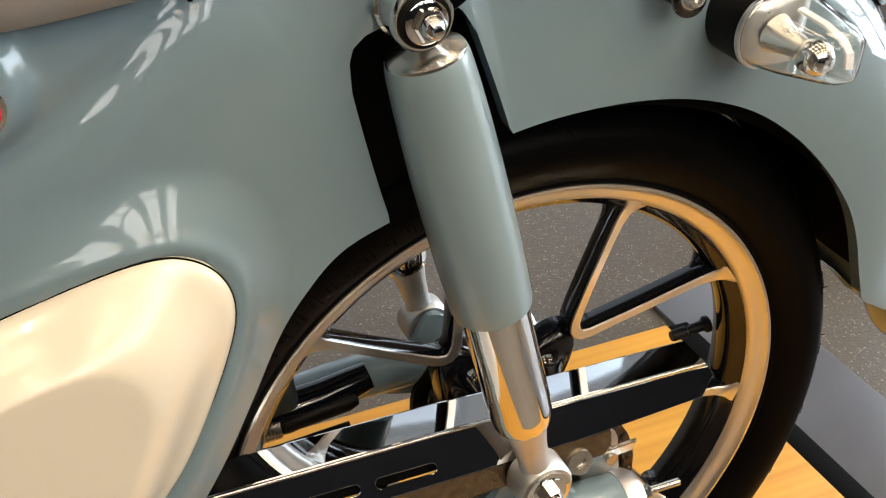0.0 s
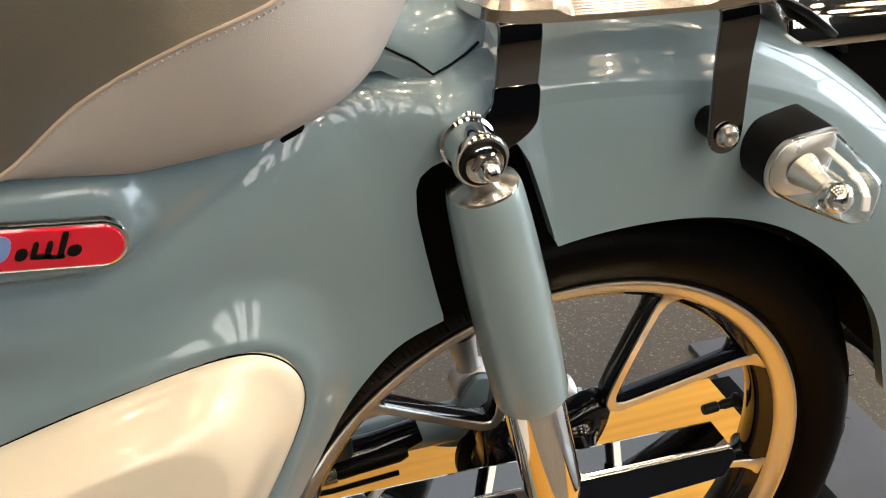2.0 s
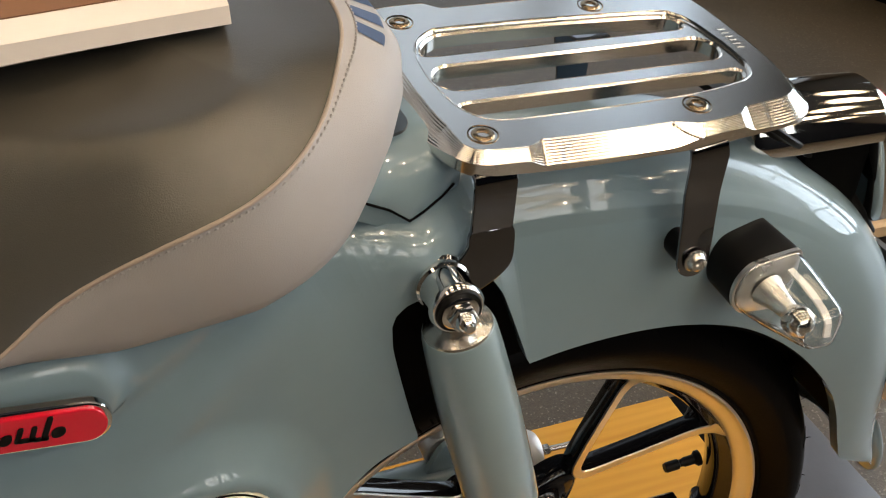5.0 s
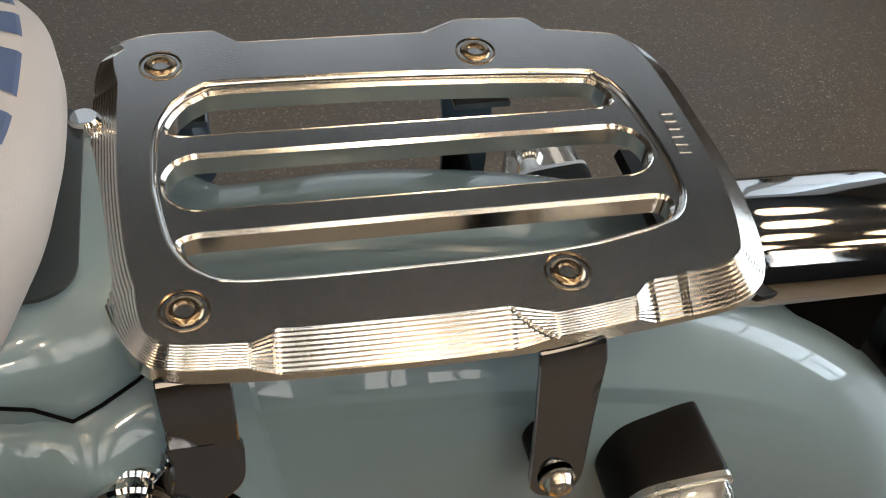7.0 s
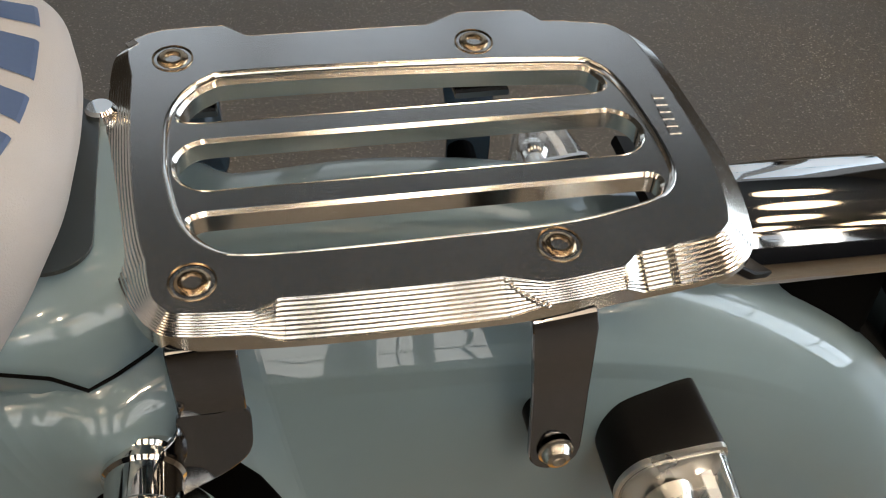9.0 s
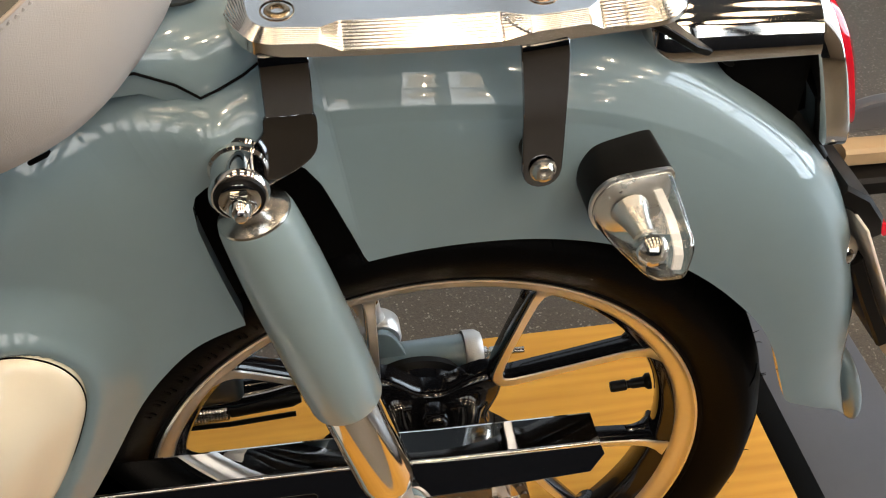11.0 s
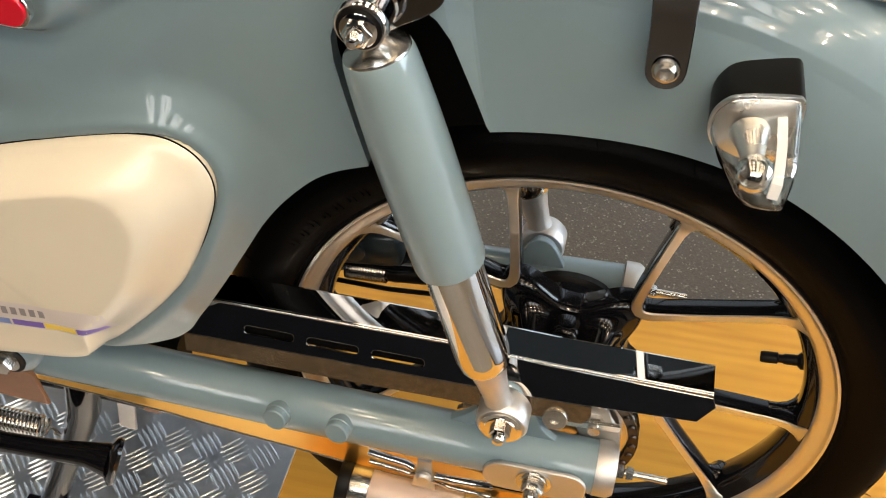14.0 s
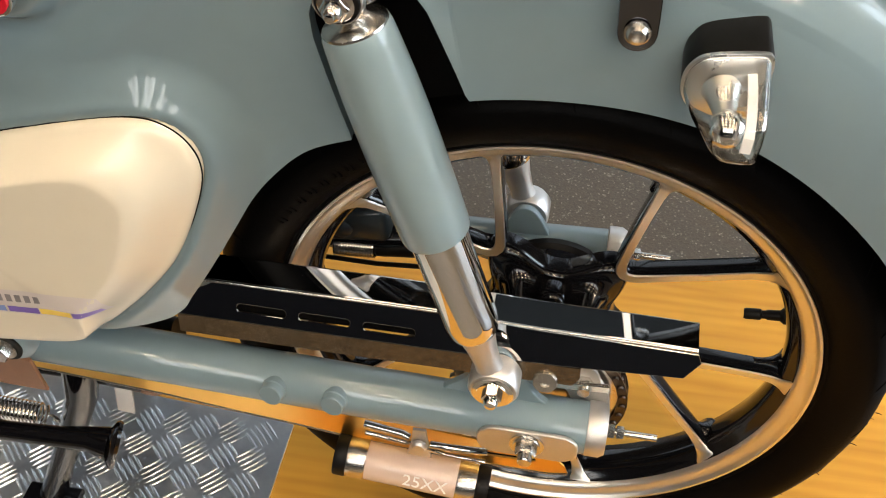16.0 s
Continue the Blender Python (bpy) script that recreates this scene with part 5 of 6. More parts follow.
mesh_part("footrest_tab", me, PRIMER, bike, "brown primed footrest tab")

# ---- chain guard: polished angled strip with three slots ----
GF = pose(0, -0.070, 0.088) @ pose(0, 0, 0, -27) @ pose(0, 0, -0.088) @ SIDE
face = [(-0.30, 0.094), (-0.275, 0.092), (-0.086, 0.0885), (0.0, 0.083), (0.124, 0.0795), (0.127, 0.072), (0.115, 0.058), (0.02, 0.055), (-0.03, 0.055), (-0.15, 0.056), (-0.30, 0.058)]
slot = lambda x0, x1, z: [(x, zz - (x - x0) * 0.02) for x, zz in rounded(x0, z - 0.0036, x1, z + 0.0036, 0.0034, 5)]
g = plate([face, slot(-0.248, -0.206, 0.0700), slot(-0.195, -0.152, 0.0690), slot(-0.141, -0.098, 0.0678)], 0.0016, 0.0004, GF)
# matt black sheet added behind the slots to give their shade
back = plate([[(-0.30, 0.082), (-0.06, 0.076), (-0.06, 0.059), (-0.30, 0.061)]], 0.0010, 0, pose(0, 0.0075, 0) @ GF)
guard = mesh_part("chain_guard", g, MIRROR_STEEL, bike, "polished stainless chain guard with three slots", 14)
mesh_part("slot_shade_sheet", back, LINER, guard, "dark sheet added behind the slots for their shade")
bm = bmesh.new()
rows = []
for x, z in ((-0.30, 0.094), (-0.275, 0.092), (-0.18, 0.0905), (-0.086, 0.0885), (0.0, 0.083), (0.06, 0.0815), (0.124, 0.0795)):
    rows.append([(x, -0.0705, z - 0.0008), (x, -0.0702, z + 0.0006), (x, -0.069, z + 0.0014), (x, -0.043, z + 0.0018), (x, -0.0415, z + 0.0012), (x, -0.0412, z + 0.0002), (x, -0.0675, z - 0.0008)])
part("guard_top", sheet(rows), MIRROR_STEEL, guard, "polished top flange", 12)
bm = bmesh.new()
tube(bm, [(x, -0.0703, z + 0.0002) for x, z in ((-0.30, 0.094), (-0.275, 0.092), (-0.086, 0.0885), (0.0, 0.083), (0.124, 0.0795))], 0.0014, 10)
part("guard_bend", bm, STEEL, guard, "bright rounded bend")
rows = [[(x, y, z), (x, y - 0.19 * h, z - h), (x, y + 0.0012 - 0.19 * h, z - h), (x, y + 0.0014, z)] for x, y, z, h in ((-0.30, -0.0842, 0.0610, 0.018), (-0.15, -0.0851, 0.0592, 0.018), (-0.03, -0.0856, 0.0583, 0.018), (0.03, -0.0856, 0.0583, 0.018), (0.036, -0.0856, 0.0583, 0.010))]
part("guard_skirt", sheet(rows), SKIRT, guard, "polished lower skirt", 12)

# ---- sprocket and chain ----
bm = bmesh.new()
prof = []
for k in range(108):
    a = 2 * math.pi * k / 108
    r = 0.0735 + (0.0025 if k % 3 == 0 else -0.0022)
    prof.append((r * math.cos(a), r * math.sin(a)))
holes = [[(0.052 * math.cos(radians(c)) + 0.009 * math.cos(b), 0.052 * math.sin(radians(c)) + 0.009 * math.sin(b)) for b in [2 * math.pi * k / 20 for k in range(20)]] for c in range(0, 360, 60)]
spro = mesh_part("sprocket", plate([prof] + holes, 0.005, 0.0006, pose(0, -0.055, -0.012) @ SIDE), STEEL, bike, "steel rear sprocket")
route = [(0.0735 * math.cos(radians(a)), -0.012 + 0.0735 * math.sin(radians(a))) for a in np.arange(97, -97, -9.9)]
x, pitch_c = route[0][0], 0.0127
front_up = [(route[0][0] - pitch_c * k, route[0][1] - 0.0006 * k) for k in range(1, 34)]
front_lo = [(route[-1][0] - pitch_c * k, route[-1][1] + 0.0012 * k) for k in range(1, 34)]
nodes_c = front_up[::-1] + route + front_lo
lk = plate([[(0.0063 + 0.0042 * math.cos(b), 0.0042 * math.sin(b)) for b in np.linspace(-math.pi / 2, math.pi / 2, 7)] + [(-0.0063 + 0.0042 * math.cos(b), 0.0042 * math.sin(b)) for b in np.linspace(math.pi / 2, 1.5 * math.pi, 7)]], 0.0016, 0.0002, SIDE)
bm = bmesh.new()
bm.from_mesh(lk)
for y in (0.012,):
    r = bmesh.ops.duplicate(bm, geom=bm.verts[:] + bm.edges[:] + bm.faces[:])
    bmesh.ops.translate(bm, vec=(0, y, 0), verts=[v for v in r["geom"] if isinstance(v, bmesh.types.BMVert)])
for xx in (-0.0063, 0.0063):
    lathe(bm, (xx, -0.0025, 0), (0, 1, 0), [(0, 0), (0.002, 0), (0.0038, 0.004), (0.0038, 0.012), (0.002, 0.016), (0, 0.016)], 10)
link_me = bpy.data.meshes.new("chain_link")
bm.to_mesh(link_me)
bm.free()
link_me.materials.append(DARK_STEEL)
for (x0, z0), (x1, z1) in zip(nodes_c, nodes_c[1:]):
    ob = new("chain_link", link_me)
    ob.parent = spro
    ob.matrix_local = pose((x0 + x1) / 2, -0.061, (z0 + z1) / 2, 0, -math.degrees(math.atan2(z1 - z0, x1 - x0)), 0)

# brake and axle hardware beside the sprocket
bm = bmesh.new()
lathe(bm, (-0.0, -0.062, -0.012), (0, -1, 0), [(0.03, 0), (0.062, 0), (0.063, 0.002), (0.062, 0.004), (0.03, 0.004)], 64)
part("sprocket_cover", bm, CAST, bike, "aluminium sprocket cover disc")
bm = bmesh.new()
lathe(bm, (0.009, -0.0855, 0.0405), (0, -1, 0.25), [(0, 0), (0.0105, 0), (0.0105, 0.004), (0.0095, 0.006), (0.0045, 0.0062), (0.004, 0.004), (0, 0.004)], 28)
part("guard_bolt", bm, STEEL, bike, "round head guard bolt")
bm = bmesh.new()
strip(bm, [(-0.016, -0.0835, 0.0345), (0.022, -0.0835, 0.0335), (0.060, -0.0820, 0.0335)], (0, -0.3, 1), 0.0125, 0.003)
part("guard_stay", bm, STEEL, bike, "flat steel stay of the chain guard")
me = plate([spline([(-0.040, 0.078), (-0.024, 0.078), (-0.016, 0.050), (-0.006, 0.020), (0.002, -0.006), (-0.016, -0.010), (-0.026, 0.015), (-0.034, 0.045)], 4)], 0.004, 0.0008, pose(0, -0.0790, 0) @ SIDE)
mesh_part("stay_cover", me, BLACK_GLOSS, bike, "black plate behind the shock's lower eye")
bm = bmesh.new()
hexnut(bm, (0.040, -0.070, 0.028), (0, -1, 0), 0.013, 0.010)
lathe(bm, (0.040, -0.080, 0.028), (0, -1, 0), [(0.005, 0), (0.005, 0.006), (0, 0.006)], 16)
part("stud_nut", bm, STEEL, bike)
me = plate([spline([(-0.02, 0.062), (0.012, 0.060), (0.045, 0.046), (0.053, 0.026), (0.046, 0.010), (0.02, 0.02), (-0.02, 0.035)], 4)], 0.003, 0.0006, pose(0, -0.072, 0) @ SIDE)
mesh_part("guard_bracket", me, CAST, bike, "bare aluminium guard bracket")

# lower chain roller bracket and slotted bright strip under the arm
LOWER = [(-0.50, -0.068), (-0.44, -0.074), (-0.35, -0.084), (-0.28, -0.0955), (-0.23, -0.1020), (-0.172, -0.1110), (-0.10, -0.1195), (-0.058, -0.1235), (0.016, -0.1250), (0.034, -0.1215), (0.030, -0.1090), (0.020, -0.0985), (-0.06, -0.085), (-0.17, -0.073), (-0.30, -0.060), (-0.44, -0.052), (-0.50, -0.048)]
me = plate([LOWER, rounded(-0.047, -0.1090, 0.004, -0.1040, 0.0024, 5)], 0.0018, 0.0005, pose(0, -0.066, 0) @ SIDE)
low_guard = mesh_part("lower_chain_guard", me, DECK_TINT, bike, "polished lower chain guard with a slot, tinted like the mirrored deck", 14)
bm = bmesh.new()
tube(bm, [(x, -0.0668, z) for x, z in LOWER[:10]], 0.0012, 8)
part("rolled_edge", bm, STEEL, low_guard, "bright rolled lower edge")
bm = bmesh.new()
tube(bm, [(-0.150, -0.083, -0.062), (-0.115, -0.084, -0.068), (-0.108, -0.086, -0.070)], 0.0035, 12)
tube(bm, [(-0.090, -0.086, -0.076), (-0.072, -0.084, -0.080), (-0.038, -0.083, -0.080)], 0.0035, 12)
tube(bm, [(-0.150, -0.083, -0.076), (-0.112, -0.084, -0.082), (-0.104, -0.086, -0.074)], 0.0022, 10)
tube(bm, [(-0.092, -0.086, -0.082), (-0.076, -0.084, -0.092), (-0.040, -0.083, -0.096)], 0.0022, 10)
clampb = part("roller_bracket", bm, MIRROR_STEEL, bike, "bent bright wire bracket")
bm = bmesh.new()
strip(bm, [(-0.099, -0.084, -0.058), (-0.099, -0.086, -0.076), (-0.101, -0.084, -0.098)], (1, 0, 0), [0.012, 0.016, 0.022], 0.003)
lathe(bm, (-0.099, -0.088, -0.076), (0, -1, 0), [(0, 0), (0.007, 0), (0.007, 0.003), (0.005, 0.005), (0, 0.005)], 24)
part("bracket_stem", bm, CAST, clampb)

# labelled canister below the arm
c0, c1 = Vector((-0.182, -0.080, -0.122)), Vector((-0.038, -0.080, -0.140))
ax = (c1 - c0).normalized()
L = (c1 - c0).length
bm = bmesh.new()
lathe(bm, c0, ax, [(0, 0.0), (0.0176, 0.0), (0.0184, 0.002), (0.0184, L - 0.002), (0.0176, L), (0, L)], 40)
can = part("canister", bm, PINK_LABEL, bike, "clear tube canister with beige label, chrome bands and black ends")
for a, b, r, m, nm in ((0.0, 0.011, 0.0198, BLACK, "end_cap"), (L - 0.011, L, 0.0198, BLACK, "end_cap"), (0.011, 0.029, 0.0193, STEEL, "band"), (L - 0.029, L - 0.011, 0.0193, STEEL, "band")):
    bm = bmesh.new()
    lathe(bm, c0, ax, [(0.016, a - 0.0005), (r - 0.0008, a - 0.0005), (r, a + 0.001), (r, b - 0.001), (r - 0.0008, b + 0.0005), (0.016, b + 0.0005)], 40)
    part(nm, bm, m, can)
facing = Vector((0, -0.93, 0.36))
face_dir = (facing - ax * ax.dot(facing)).normalized()
lm = Matrix((ax, face_dir.cross(ax), face_dir)).transposed().to_4x4()
mesh_part("label_text", lettering("25XX", 0.0175, 0.0002, Matrix.Translation(c0.lerp(c1, 0.60) + face_dir * 0.0186) @ lm), WHITE_INK, can, "white printed characters", 0)

# ---- centre stand, springs ----
bm = bmesh.new()
tube(bm, [(-0.446, -0.048, -0.080), (-0.456, -0.05, -0.130), (-0.477, -0.054, -0.18), (-0.503, -0.065, -0.24), (-0.521, -0.080, -0.286)], [0.018, 0.0165, 0.0145, 0.0135, 0.015], 20)
stand = part("centre_stand", bm, BLACK_GLOSS, bike, "gloss black centre stand")
bm = bmesh.new()
tube(bm, [(-0.452, 0.06, -0.085), (-0.468, 0.07, -0.18), (-0.505, 0.11, -0.286)], [0.017, 0.014, 0.015], 20)
part("stand_leg", bm, BLACK_GLOSS, stand)
bm = bmesh.new()
strip(bm, [(-0.550, -0.088, -0.288), (-0.490, -0.088, -0.288)], (0, 1, 0), 0.035, 0.012)
part("stand_foot", bm, BLACK_GLOSS, stand)
bm = bmesh.new()
strip(bm, [(-0.534, 0.115, -0.288), (-0.474, 0.115, -0.288)], (0, 1, 0), 0.035, 0.012)
part("stand_foot", bm, BLACK_GLOSS, stand)
bm = bmesh.new()
tube(bm, [(-0.66, -0.088, -0.128), (-0.58, -0.095, -0.134), (-0.52, -0.099, -0.139), (-0.46, -0.100, -0.134), (-0.425, -0.100, -0.130), (-0.404, -0.100, -0.133)], [0.010, 0.0100, 0.0100, 0.0105, 0.0125, 0.017], 20)
lathe(bm, (-0.408, -0.100, -0.134), (0.90, 0.20, -0.35), [(0, 0), (0.019, 0), (0.026, 0.004), (0.028, 0.007), (0.026, 0.0105), (0, 0.0115)], 32, 0.7, 1.15)
part("stand_lever", bm, BLACK_GLOSS, stand, "gloss black foot lever with a pad")
bm = bmesh.new()
tube(bm, [(-0.515, -0.032, -0.117), (-0.480, -0.030, -0.120), (-0.395, -0.030, -0.128)], 0.0085, 16)
crossbar = part("stand_crossbar", bm, BLACK_GLOSS, stand, "gloss black cross bar")
bm = bmesh.new()
lathe(bm, (-0.397, -0.030, -0.1278), (1, 0, -0.09), [(0.0090, 0), (0.0096, 0.003), (0.0094, 0.014), (0.0070, 0.019), (0, 0.0205)], 20)
part("bar_end", bm, PRIMER, crossbar, "dull brown bar end")
bm = bmesh.new()
box(bm, (0.0185, 0.004, 0.044), pose(-0.4255, -0.030, -0.158, 0, 9, 0), 0.001)
part("bar_tab", bm, FROST, crossbar, "pale hanging tab")
bm = bmesh.new()
turns = 30
coil = [(-0.62 + (0.124 * k) / (turns * 12), -0.068 + 0.0108 * math.cos(2 * math.pi * k / 12), -0.1440 - 0.006 * k / (turns * 12) + 0.0108 * math.sin(2 * math.pi * k / 12)) for k in range(turns * 12 + 1)]
tube(bm, coil, 0.0015, 6)
tube(bm, [coil[-1], (-0.492, -0.066, -0.151), (-0.485, -0.068, -0.150), (-0.4815, -0.068, -0.155), (-0.483, -0.066, -0.162), (-0.490, -0.064, -0.164)], 0.0016, 8)
part("stand_spring", bm, STEEL, stand, "bright coil spring")
bm = bmesh.new()
tube(bm, [(-0.62, 0.0, -0.055), (-0.48, 0.0, -0.075), (-0.44, -0.0, -0.085), (-0.36, 0.0, -0.075)], [0.026, 0.026, 0.022, 0.016], 24)
part("lower_frame", bm, BLACK, bike, "black frame underside")

# ---- far side: rear brake line, rod with spring and boot, disc ----
bm = bmesh.new()
tube(bm, [(-0.245, 0.063, 0.010), (-0.186, 0.063, 0.0125), (-0.150, 0.063, 0.0150)], 0.0035, 14)
rod = part("brake_rod", bm, STEEL, bike, "bright rod")
bm = bmesh.new()
tube(bm, [(-0.208 + 0.040 * k / 180, 0.063 + 0.0095 * math.cos(2 * math.pi * k / 12), 0.0115 + 0.002 * k / 180 + 0.0095 * math.sin(2 * math.pi * k / 12)) for k in range(181)], 0.0014, 6)
part("rod_spring", bm, STEEL, rod, "bright coil spring")
bm = bmesh.new()
tube(bm, [(-0.169, 0.063, 0.0138), (-0.166, 0.063, 0.0140), (-0.112, 0.063, 0.0190), (-0.104, 0.063, 0.0198)], [0.006, 0.0085, 0.0085, 0.006], 20)
part("rod_boot", bm, BLACK, rod, "black rubber boot")
bm = bmesh.new()
tube(bm, [(-0.230, 0.066, -0.010), (-0.170, 0.066, -0.012), (-0.110, 0.066, -0.008)], 0.0025, 10)
part("brake_hose", bm, BLACK, rod, "thin black hose")
bm = bmesh.new()
lathe(bm, (0, 0.062, -0.012), (0, 1, 0), [(0.035, 0), (0.050, 0), (0.055, 0.004), (0.055, 0.010), (0.035, 0.012)], 56)
part("brake_hub", bm, BLACK, bike, "gloss black brake carrier")
bm = bmesh.new()
box(bm, (0.062, 0.030, 0.040), pose(-0.184, 0.068, 0.046, 0, -6, 0), 0.008, 3)
lathe(bm, (-0.196, 0.054, 0.046), (0, -1, 0), [(0.011, 0), (0.011, 0.004), (0.008, 0.006), (0, 0.006)], 24)
part("brake_caliper", bm, material("dark_grey_caliper", (0.022, 0.032, 0.037), 0.3, 0.3, 0.3, 20, 0.1), bike, "dark grey brake caliper")
bm = bmesh.new()
tube(bm, [(-0.225, 0.074, 0.020), (-0.16, 0.074, 0.016), (-0.13, 0.074, 0.020), (-0.09, 0.074, 0.030)], [0.016, 0.018, 0.016, 0.012], 18)
part("caliper_bracket", bm, BLACK_GLOSS, bike)

# ---- turn signal ----
SEC = spline([(0.0765, 0.350), (0.0775, 0.3610), (0.0830, 0.3695), (0.0900, 0.3730), (0.1020, 0.3750), (0.1170, 0.3765), (0.1212, 0.3750), (0.1228, 0.3700), (0.1225, 0.3550), (0.1205, 0.3390), (0.1185, 0.3345), (0.1140, 0.3325), (0.1000, 0.3322), (0.0885, 0.3340), (0.0805, 0.3400)], 5)


def section_loft(rows):
    """Rows of (y, scale, dx, dz) about the section's centre."""
    bm = bmesh.new()
    cx, cz = 0.100, 0.355
    rings = [[bm.verts.new((cx + (x - cx) * k + dx, y, cz + (z - cz) * k + dz)) for x, z in SEC] for y, k, dx, dz in rows]
    for a, b in zip(rings, rings[1:]):
        ring_faces(bm, a, b)
    bm.faces.new(rings[0])
    bm.faces.new(rings[-1])
    bmesh.ops.recalc_face_normals(bm, faces=bm.faces[:])
    return bm


for sign in (1, -1):
    M = Matrix.Diagonal((1, sign, 1, 1))
    sig_parts = [
        ("signal_base", [(-0.064, 1.02, 0, 0), (-0.098, 1.05, 0, 0), (-0.1005, 1.02, 0, 0)], BLACK, "matt black signal base"),
        ("signal_flange", [(-0.1008, 1.05, 0, 0), (-0.1035, 1.05, 0, 0), (-0.1040, 1.0, 0, 0)], SILVER, "pale lens rim"),
        ("signal_reflector", [(-0.1038, 0.95, 0, 0), (-0.1050, 0.95, 0, 0), (-0.1065, 0.80, 0, 0), (-0.1085, 0.50, 0.001, 0), (-0.1090, 0.2, 0.001, 0)], SILVER, "silvered reflector behind the lens"),
    ]
    base = None
    for nm, rows, mat, lab in sig_parts:
        bm = section_loft(rows)
        bmesh.ops.transform(bm, matrix=M, verts=bm.verts[:])
        if sign < 0:
            bmesh.ops.reverse_faces(bm, faces=bm.faces[:])
        ob = part(nm, bm, mat, base or bike, lab, 40)
        base = base or ob
    # clear lens: a thin shell with an outer and an inner skin
    shell = [(-0.1042, 0.985, 0, 0), (-0.1080, 0.975, 0, 0), (-0.124, 0.87, 0.0018, -0.0005), (-0.140, 0.73, 0.0042, -0.001), (-0.1510, 0.63, 0.0058, -0.0015), (-0.1545, 0.56, 0.0062, -0.002), (-0.1555, 0.45, 0.0064, -0.002)]
    bm = section_loft(shell)
    inner = section_loft([(y + (0.0012 if y < -0.12 else 0.0), k * 0.945 - (0.01 if y < -0.155 else 0), dx, dz) for y, k, dx, dz in shell])
    bmesh.ops.reverse_faces(inner, faces=inner.faces[:])
    tmp_me = bpy.data.meshes.new("lens_inner")
    inner.to_mesh(tmp_me)
    inner.free()
    bm.from_mesh(tmp_me)
    bmesh.ops.transform(bm, matrix=M, verts=bm.verts[:])
    if sign < 0:
        bmesh.ops.reverse_faces(bm, faces=bm.faces[:])
    lens = part("signal_lens", bm, CLEAR, base, "clear signal lens", 40)
    lens.visible_shadow = False
    bm = bmesh.new()
    strip(bm, [(0.1130, sign * -0.1060, 0.3660), (0.1130, sign * -0.130, 0.3640), (0.1125, sign * -0.144, 0.3605), (0.1120, sign * -0.1515, 0.3560), (0.1110, sign * -0.1535, 0.3480)], (1, 0, 0), 0.0055, 0.0016)
    part("side_reflector", bm, FROST, base, "frosted white strip in the lens")
    bm = bmesh.new()
    lathe(bm, (0.098, sign * -0.108, 0.354), (0.10, -sign, -0.10), [(0.0115, 0), (0.0082, 0.010), (0.0066, 0.018), (0.0062, 0.022)], 28)
    part("bulb_holder", bm, SILVER, base, "silvered bulb cone")
    bm = bmesh.new()
    lathe(bm, (0.1005, sign * -0.129, 0.351), (0.1, -sign, -0.1), [(0.0065, 0), (0.0095, 0.004), (0.0105, 0.009), (0.0095, 0.014), (0.0060, 0.018), (0, 0.0195)], 28)
    part("bulb", bm, CHROME, base, "silvered bulb")

# ---- tail lamp ----
def tail_section(x, top, low, half, e=0.8, el=None, lean=0.0):
    """Rounded box section across the bike at x; e and el square its upper and lower corners, lean slants it rearwards downwards."""
    out = []
    for k in range(56):
        a = 2 * math.pi * k / 56
        q = e if math.sin(a) >= 0 or el is None else el
        z = (top + low) / 2 + (top - low) / 2 * math.copysign(abs(math.sin(a)) ** q, math.sin(a))
        out.append((x + lean * (0.415 - z), half * math.copysign(abs(math.cos(a)) ** q, math.cos(a)), z))
    return out


def loft(rows, cap=True):
    bm = bmesh.new()
    rings = [[bm.verts.new(p) for p in r] for r in rows]
    for a, b in zip(rings, rings[1:]):
        ring_faces(bm, a, b)
    if cap:
        bm.faces.new(rings[0])
        bm.faces.new(rings[-1])
    bmesh.ops.recalc_face_normals(bm, faces=bm.faces[:])
    return bm


def dome_section(x, half, rise, base=0.4015, drop=0.004):
    """Arched section: a half ellipse over a nearly flat underside."""
    return [(x, half * math.cos(a), base + (rise if math.sin(a) >= 0 else drop) * math.sin(a)) for a in [2 * math.pi * k / 56 for k in range(56)]]


tail = part("tail_lamp", loft([dome_section(0.126, 0.024, 0.026), dome_section(0.130, 0.030, 0.032), dome_section(0.14, 0.0335, 0.0350), dome_section(0.16, 0.0350, 0.0362), dome_section(0.21, 0.0358, 0.0345), dome_section(0.236, 0.0360, 0.0325)]), CHROME, bike, "chrome tail lamp housing", 40)
part("chrome_surround", loft([tail_section(0.2300, 0.429, 0.321, 0.0345, 0.85, 0.45, 0.33), tail_section(0.2320, 0.4325, 0.318, 0.0372, 0.85, 0.45, 0.33), tail_section(0.2470, 0.430, 0.318, 0.0372, 0.85, 0.45, 0.33), tail_section(0.2490, 0.427, 0.321, 0.0358, 0.85, 0.45, 0.33)]), CHROME, tail, "chrome lens surround", 40)
part("red_lens", loft([tail_section(0.2487, 0.4268, 0.332, 0.0356, 0.85, 0.5, 0.33), tail_section(0.2535, 0.4250, 0.333, 0.0350, 0.85, 0.5, 0.33), tail_section(0.2565, 0.419, 0.338, 0.0310, 0.85, 0.55, 0.33), tail_section(0.2580, 0.406, 0.352, 0.022, 0.9, 0.6, 0.33)]), RED, tail, "red tail lamp lens", 40)
bm = bmesh.new()
box(bm, (0.062, 0.048, 0.086), pose(0.212, 0, 0.362), 0.008, 2)
part("lamp_bracket", bm, LINER, tail, "black lamp bracket")
bm = bmesh.new()
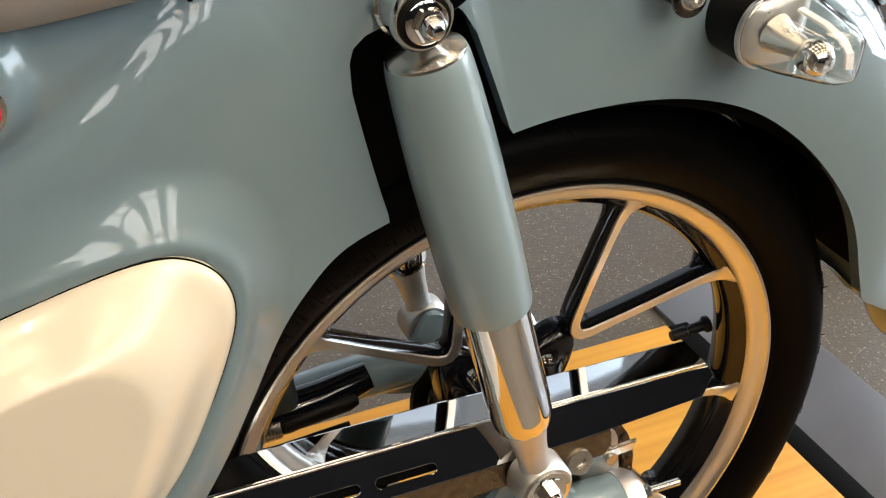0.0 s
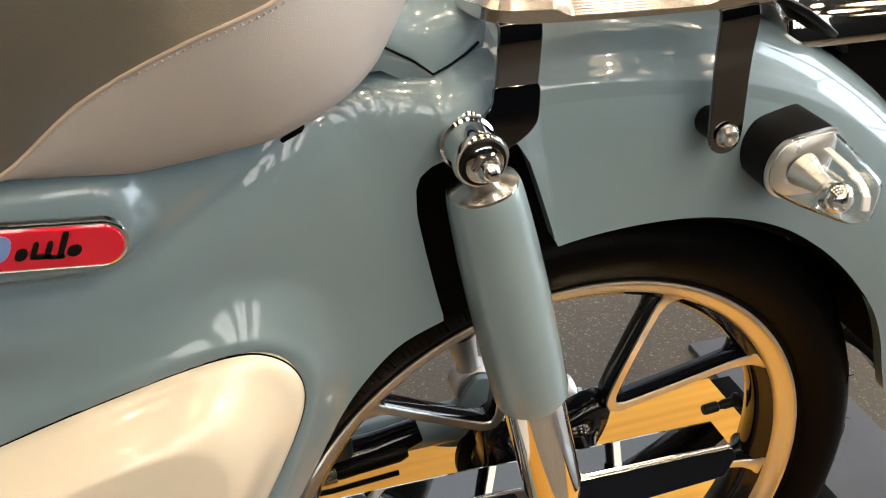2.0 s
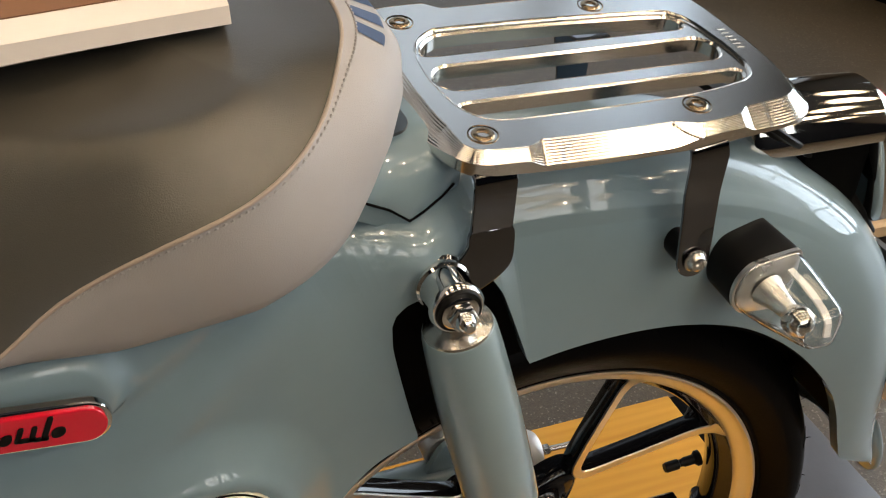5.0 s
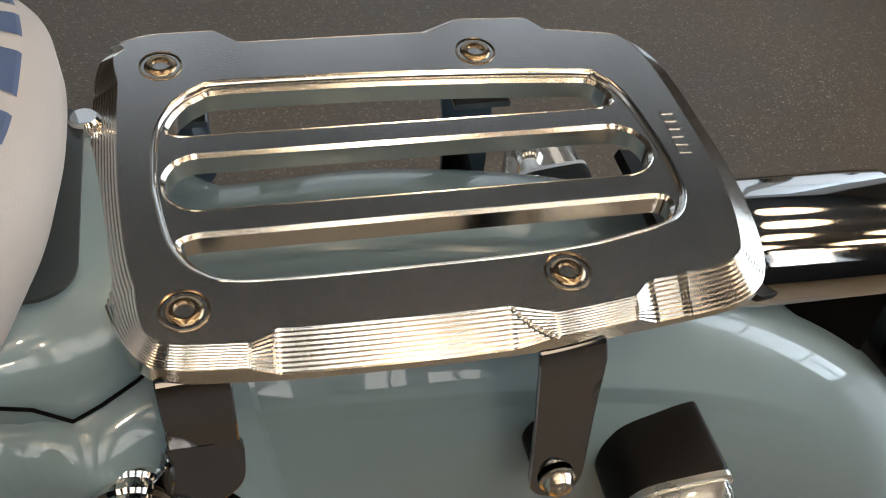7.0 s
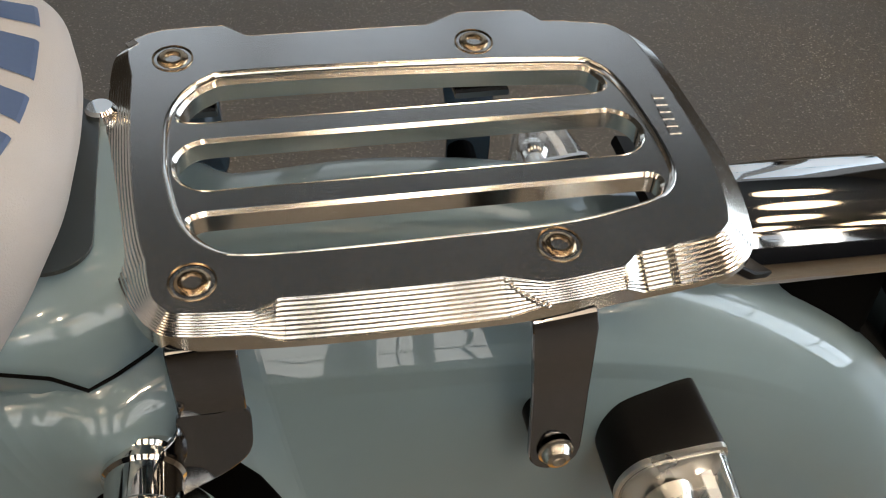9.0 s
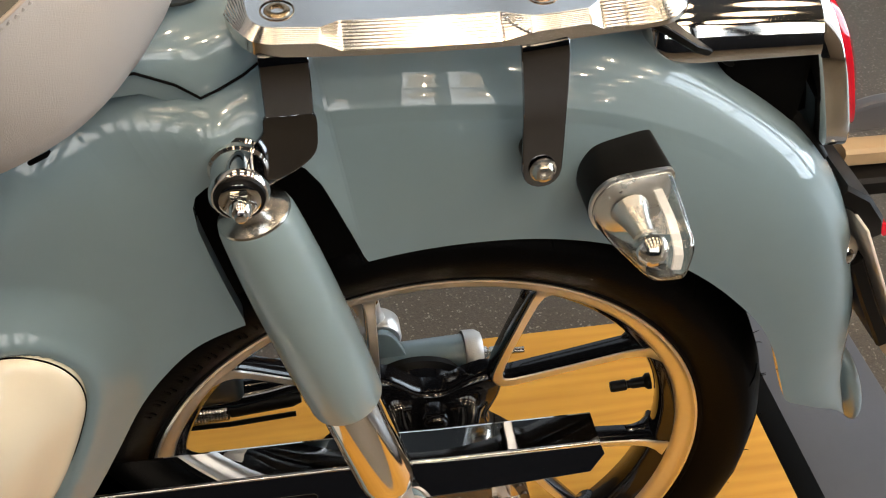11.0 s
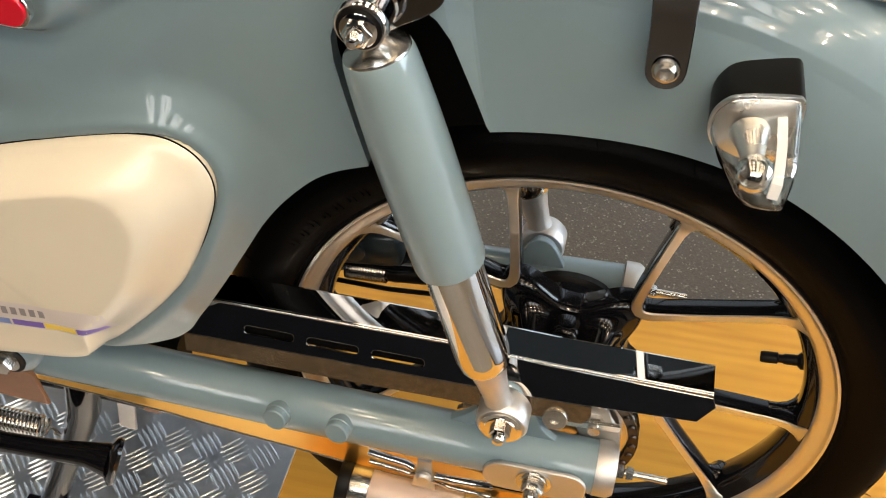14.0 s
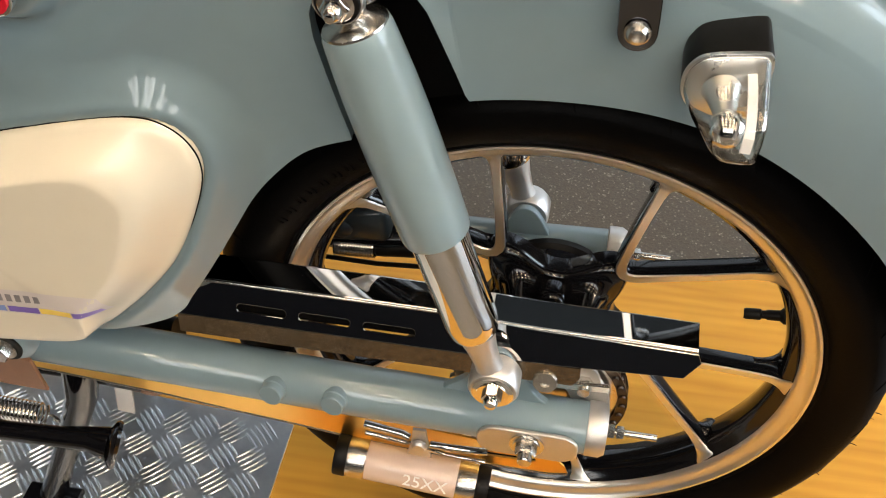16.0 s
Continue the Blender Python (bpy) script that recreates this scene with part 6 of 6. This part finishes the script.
strip(bm, [(0.105, 0, 0.4410), (0.130, 0, 0.4300), (0.150, 0, 0.4165), (0.172, 0, 0.4020), (0.188, 0, 0.3900)], (0, 1, 0), [0.070, 0.086, 0.086, 0.060, 0.034], 0.005)
part("rubber_pad", bm, BLACK, tail, "black rubber pad between lamp and mudguard")
for sign in (1, -1):
    bm = bmesh.new()
    tube(bm, [(0.180, sign * 0.020, 0.3950), (0.200, sign * 0.0185, 0.3800), (0.222, sign * 0.0175, 0.3610), (0.242, sign * 0.0175, 0.3405), (0.260, sign * 0.0185, 0.3195), (0.270, sign * 0.020, 0.3060)], [0.0035, 0.0045, 0.005, 0.005, 0.005, 0.0045], 14)
    part("rubber_edge", bm, BLACK, tail, "black rubber edge along the mudguard")

# ---- number plate holder ----
bm = bmesh.new()
strip(bm, [(0.290, 0, 0.276), (0.306, 0, 0.268), (0.320, 0, 0.250), (0.328, 0, 0.232)], (0, 1, 0), [0.06, 0.070, 0.070, 0.060], 0.016)
strip(bm, [(0.310, -0.02, 0.222), (0.331, -0.02, 0.180), (0.361, -0.02, 0.128)], (0, 1, 0), [0.05, 0.060, 0.055], 0.012)
holder = part("plate_holder", bm, BLACK, bike, "black number plate holder")
bm = bmesh.new()
strip(bm, [(0.300, 0.02, 0.2485), (0.38, 0.02, 0.2480), (0.47, 0.02, 0.2475)], (0, 0, 1), 0.017, 0.03)
part("holder_arm", bm, BLACK, holder, "black cross arm")
# solid tan bar painted in for the reflection above the arm
bm = bmesh.new()
strip(bm, [(0.318, 0.03, 0.266), (0.38, 0.03, 0.265), (0.465, 0.03, 0.264)], (0, 0, 1), 0.016, 0.02)
part("reflection_strip", bm, TAN_REFLECTION, holder, "tan strip standing for a reflection over the arm")
me = plate([spline([(0.318, 0.278), (0.345, 0.276), (0.385, 0.279), (0.402, 0.290), (0.388, 0.302), (0.350, 0.304), (0.322, 0.295)], 5)], 0.012, 0.003, pose(0, 0.045, 0) @ SIDE)
mesh_part("rear_flap", me, BLUE_GREY, holder, "blue-grey rounded flap")
bm = bmesh.new()
d = Vector((0.47, 0, -0.883))
box(bm, (0.0022, 0.104, 0.250), Matrix.Translation(Vector((0.362, 0.0, 0.150))) @ pose(0, 0, 0, 0, -28.0, 0), 0.0008)
part("number_plate", bm, PAPER, holder, "pale number plate")
bm = bmesh.new()
box(bm, (0.004, 0.012, 0.014), pose(0.3325, -0.026, 0.240, 0, -20, 0), 0.0012)
part("reflector", bm, RED, holder, "small red reflector")
bm = bmesh.new()
lathe(bm, (0.300, -0.036, 0.229), (0.8, -0.6, 0.1), [(0.013, -0.004), (0.013, 0.0), (0.012, 0.004), (0.009, 0.008), (0.005, 0.0105), (0, 0.011)], 24)
part("holder_bolt", bm, CHROME, holder, "chrome domed bolt")
# pale rounded lip at the mudguard's tip
bm = bmesh.new()
bmesh.ops.create_uvsphere(bm, u_segments=32, v_segments=20, radius=1.0)
bmesh.ops.transform(bm, matrix=Matrix.Translation((0.3765, -0.002, 0.028)) @ pose(0, 0, 0, 0, -20.5, 0) @ Matrix.Diagonal((0.0125, 0.026, 0.052, 1)), verts=bm.verts[:])
part("mudguard_tip", bm, PAINT, bike, "pale painted lip of the mudguard", 60)

# ---- card box on the seat ----
BX = thing("card_box", "white-edged cardboard box with brown printed face on the seat", "box", (-0.2204, -0.0380, AX + 0.5420))
BX.rotation_euler = (0, radians(-4.0), radians(3.4))
SLANT = math.tan(radians(14))
bm = bmesh.new()
rings = []
for k in range(13):  # wedge with a slanted top and a front edge that bows up a little between its corners
    x = -0.175 * k / 12
    bow = 0.0016 * math.sin(math.pi * k / 12)
    h = 0.011 + 0.003 * k / 12
    rings.append([bm.verts.new(q) for q in ((x, 0, bow), (x, 0.030, -0.013), (x, 0.11, -0.013), (x, 0.11, h + 0.11 * SLANT), (x, 0.0015, h), (x, 0, h - 0.0012))])
for a, b in zip(rings, rings[1:]):
    ring_faces(bm, a, b, True)
bm.faces.new(rings[0])
bm.faces.new(rings[-1])
bmesh.ops.recalc_face_normals(bm, faces=bm.faces[:])
part("box_body", bm, PAPER, BX, "white card body with worn corners")
bm = bmesh.new()
box(bm, (0.147, 0.092, 0.0008), pose(-0.0875, 0.0605, 0.0128 + 0.0605 * SLANT, 14, 1, 0))
part("printed_face", bm, BROWN_CARD, BX, "brown printed panel")
for k in range(5):
    bm = bmesh.new()
    box(bm, (0.0062, 0.012, 0.0004), pose(-0.119 + 0.0085 * k, 0.068, 0.0136 + 0.068 * SLANT, 14, 1, 0))
    part("printed_letter", bm, ORANGE if k < 3 else WHITE_INK, BX)
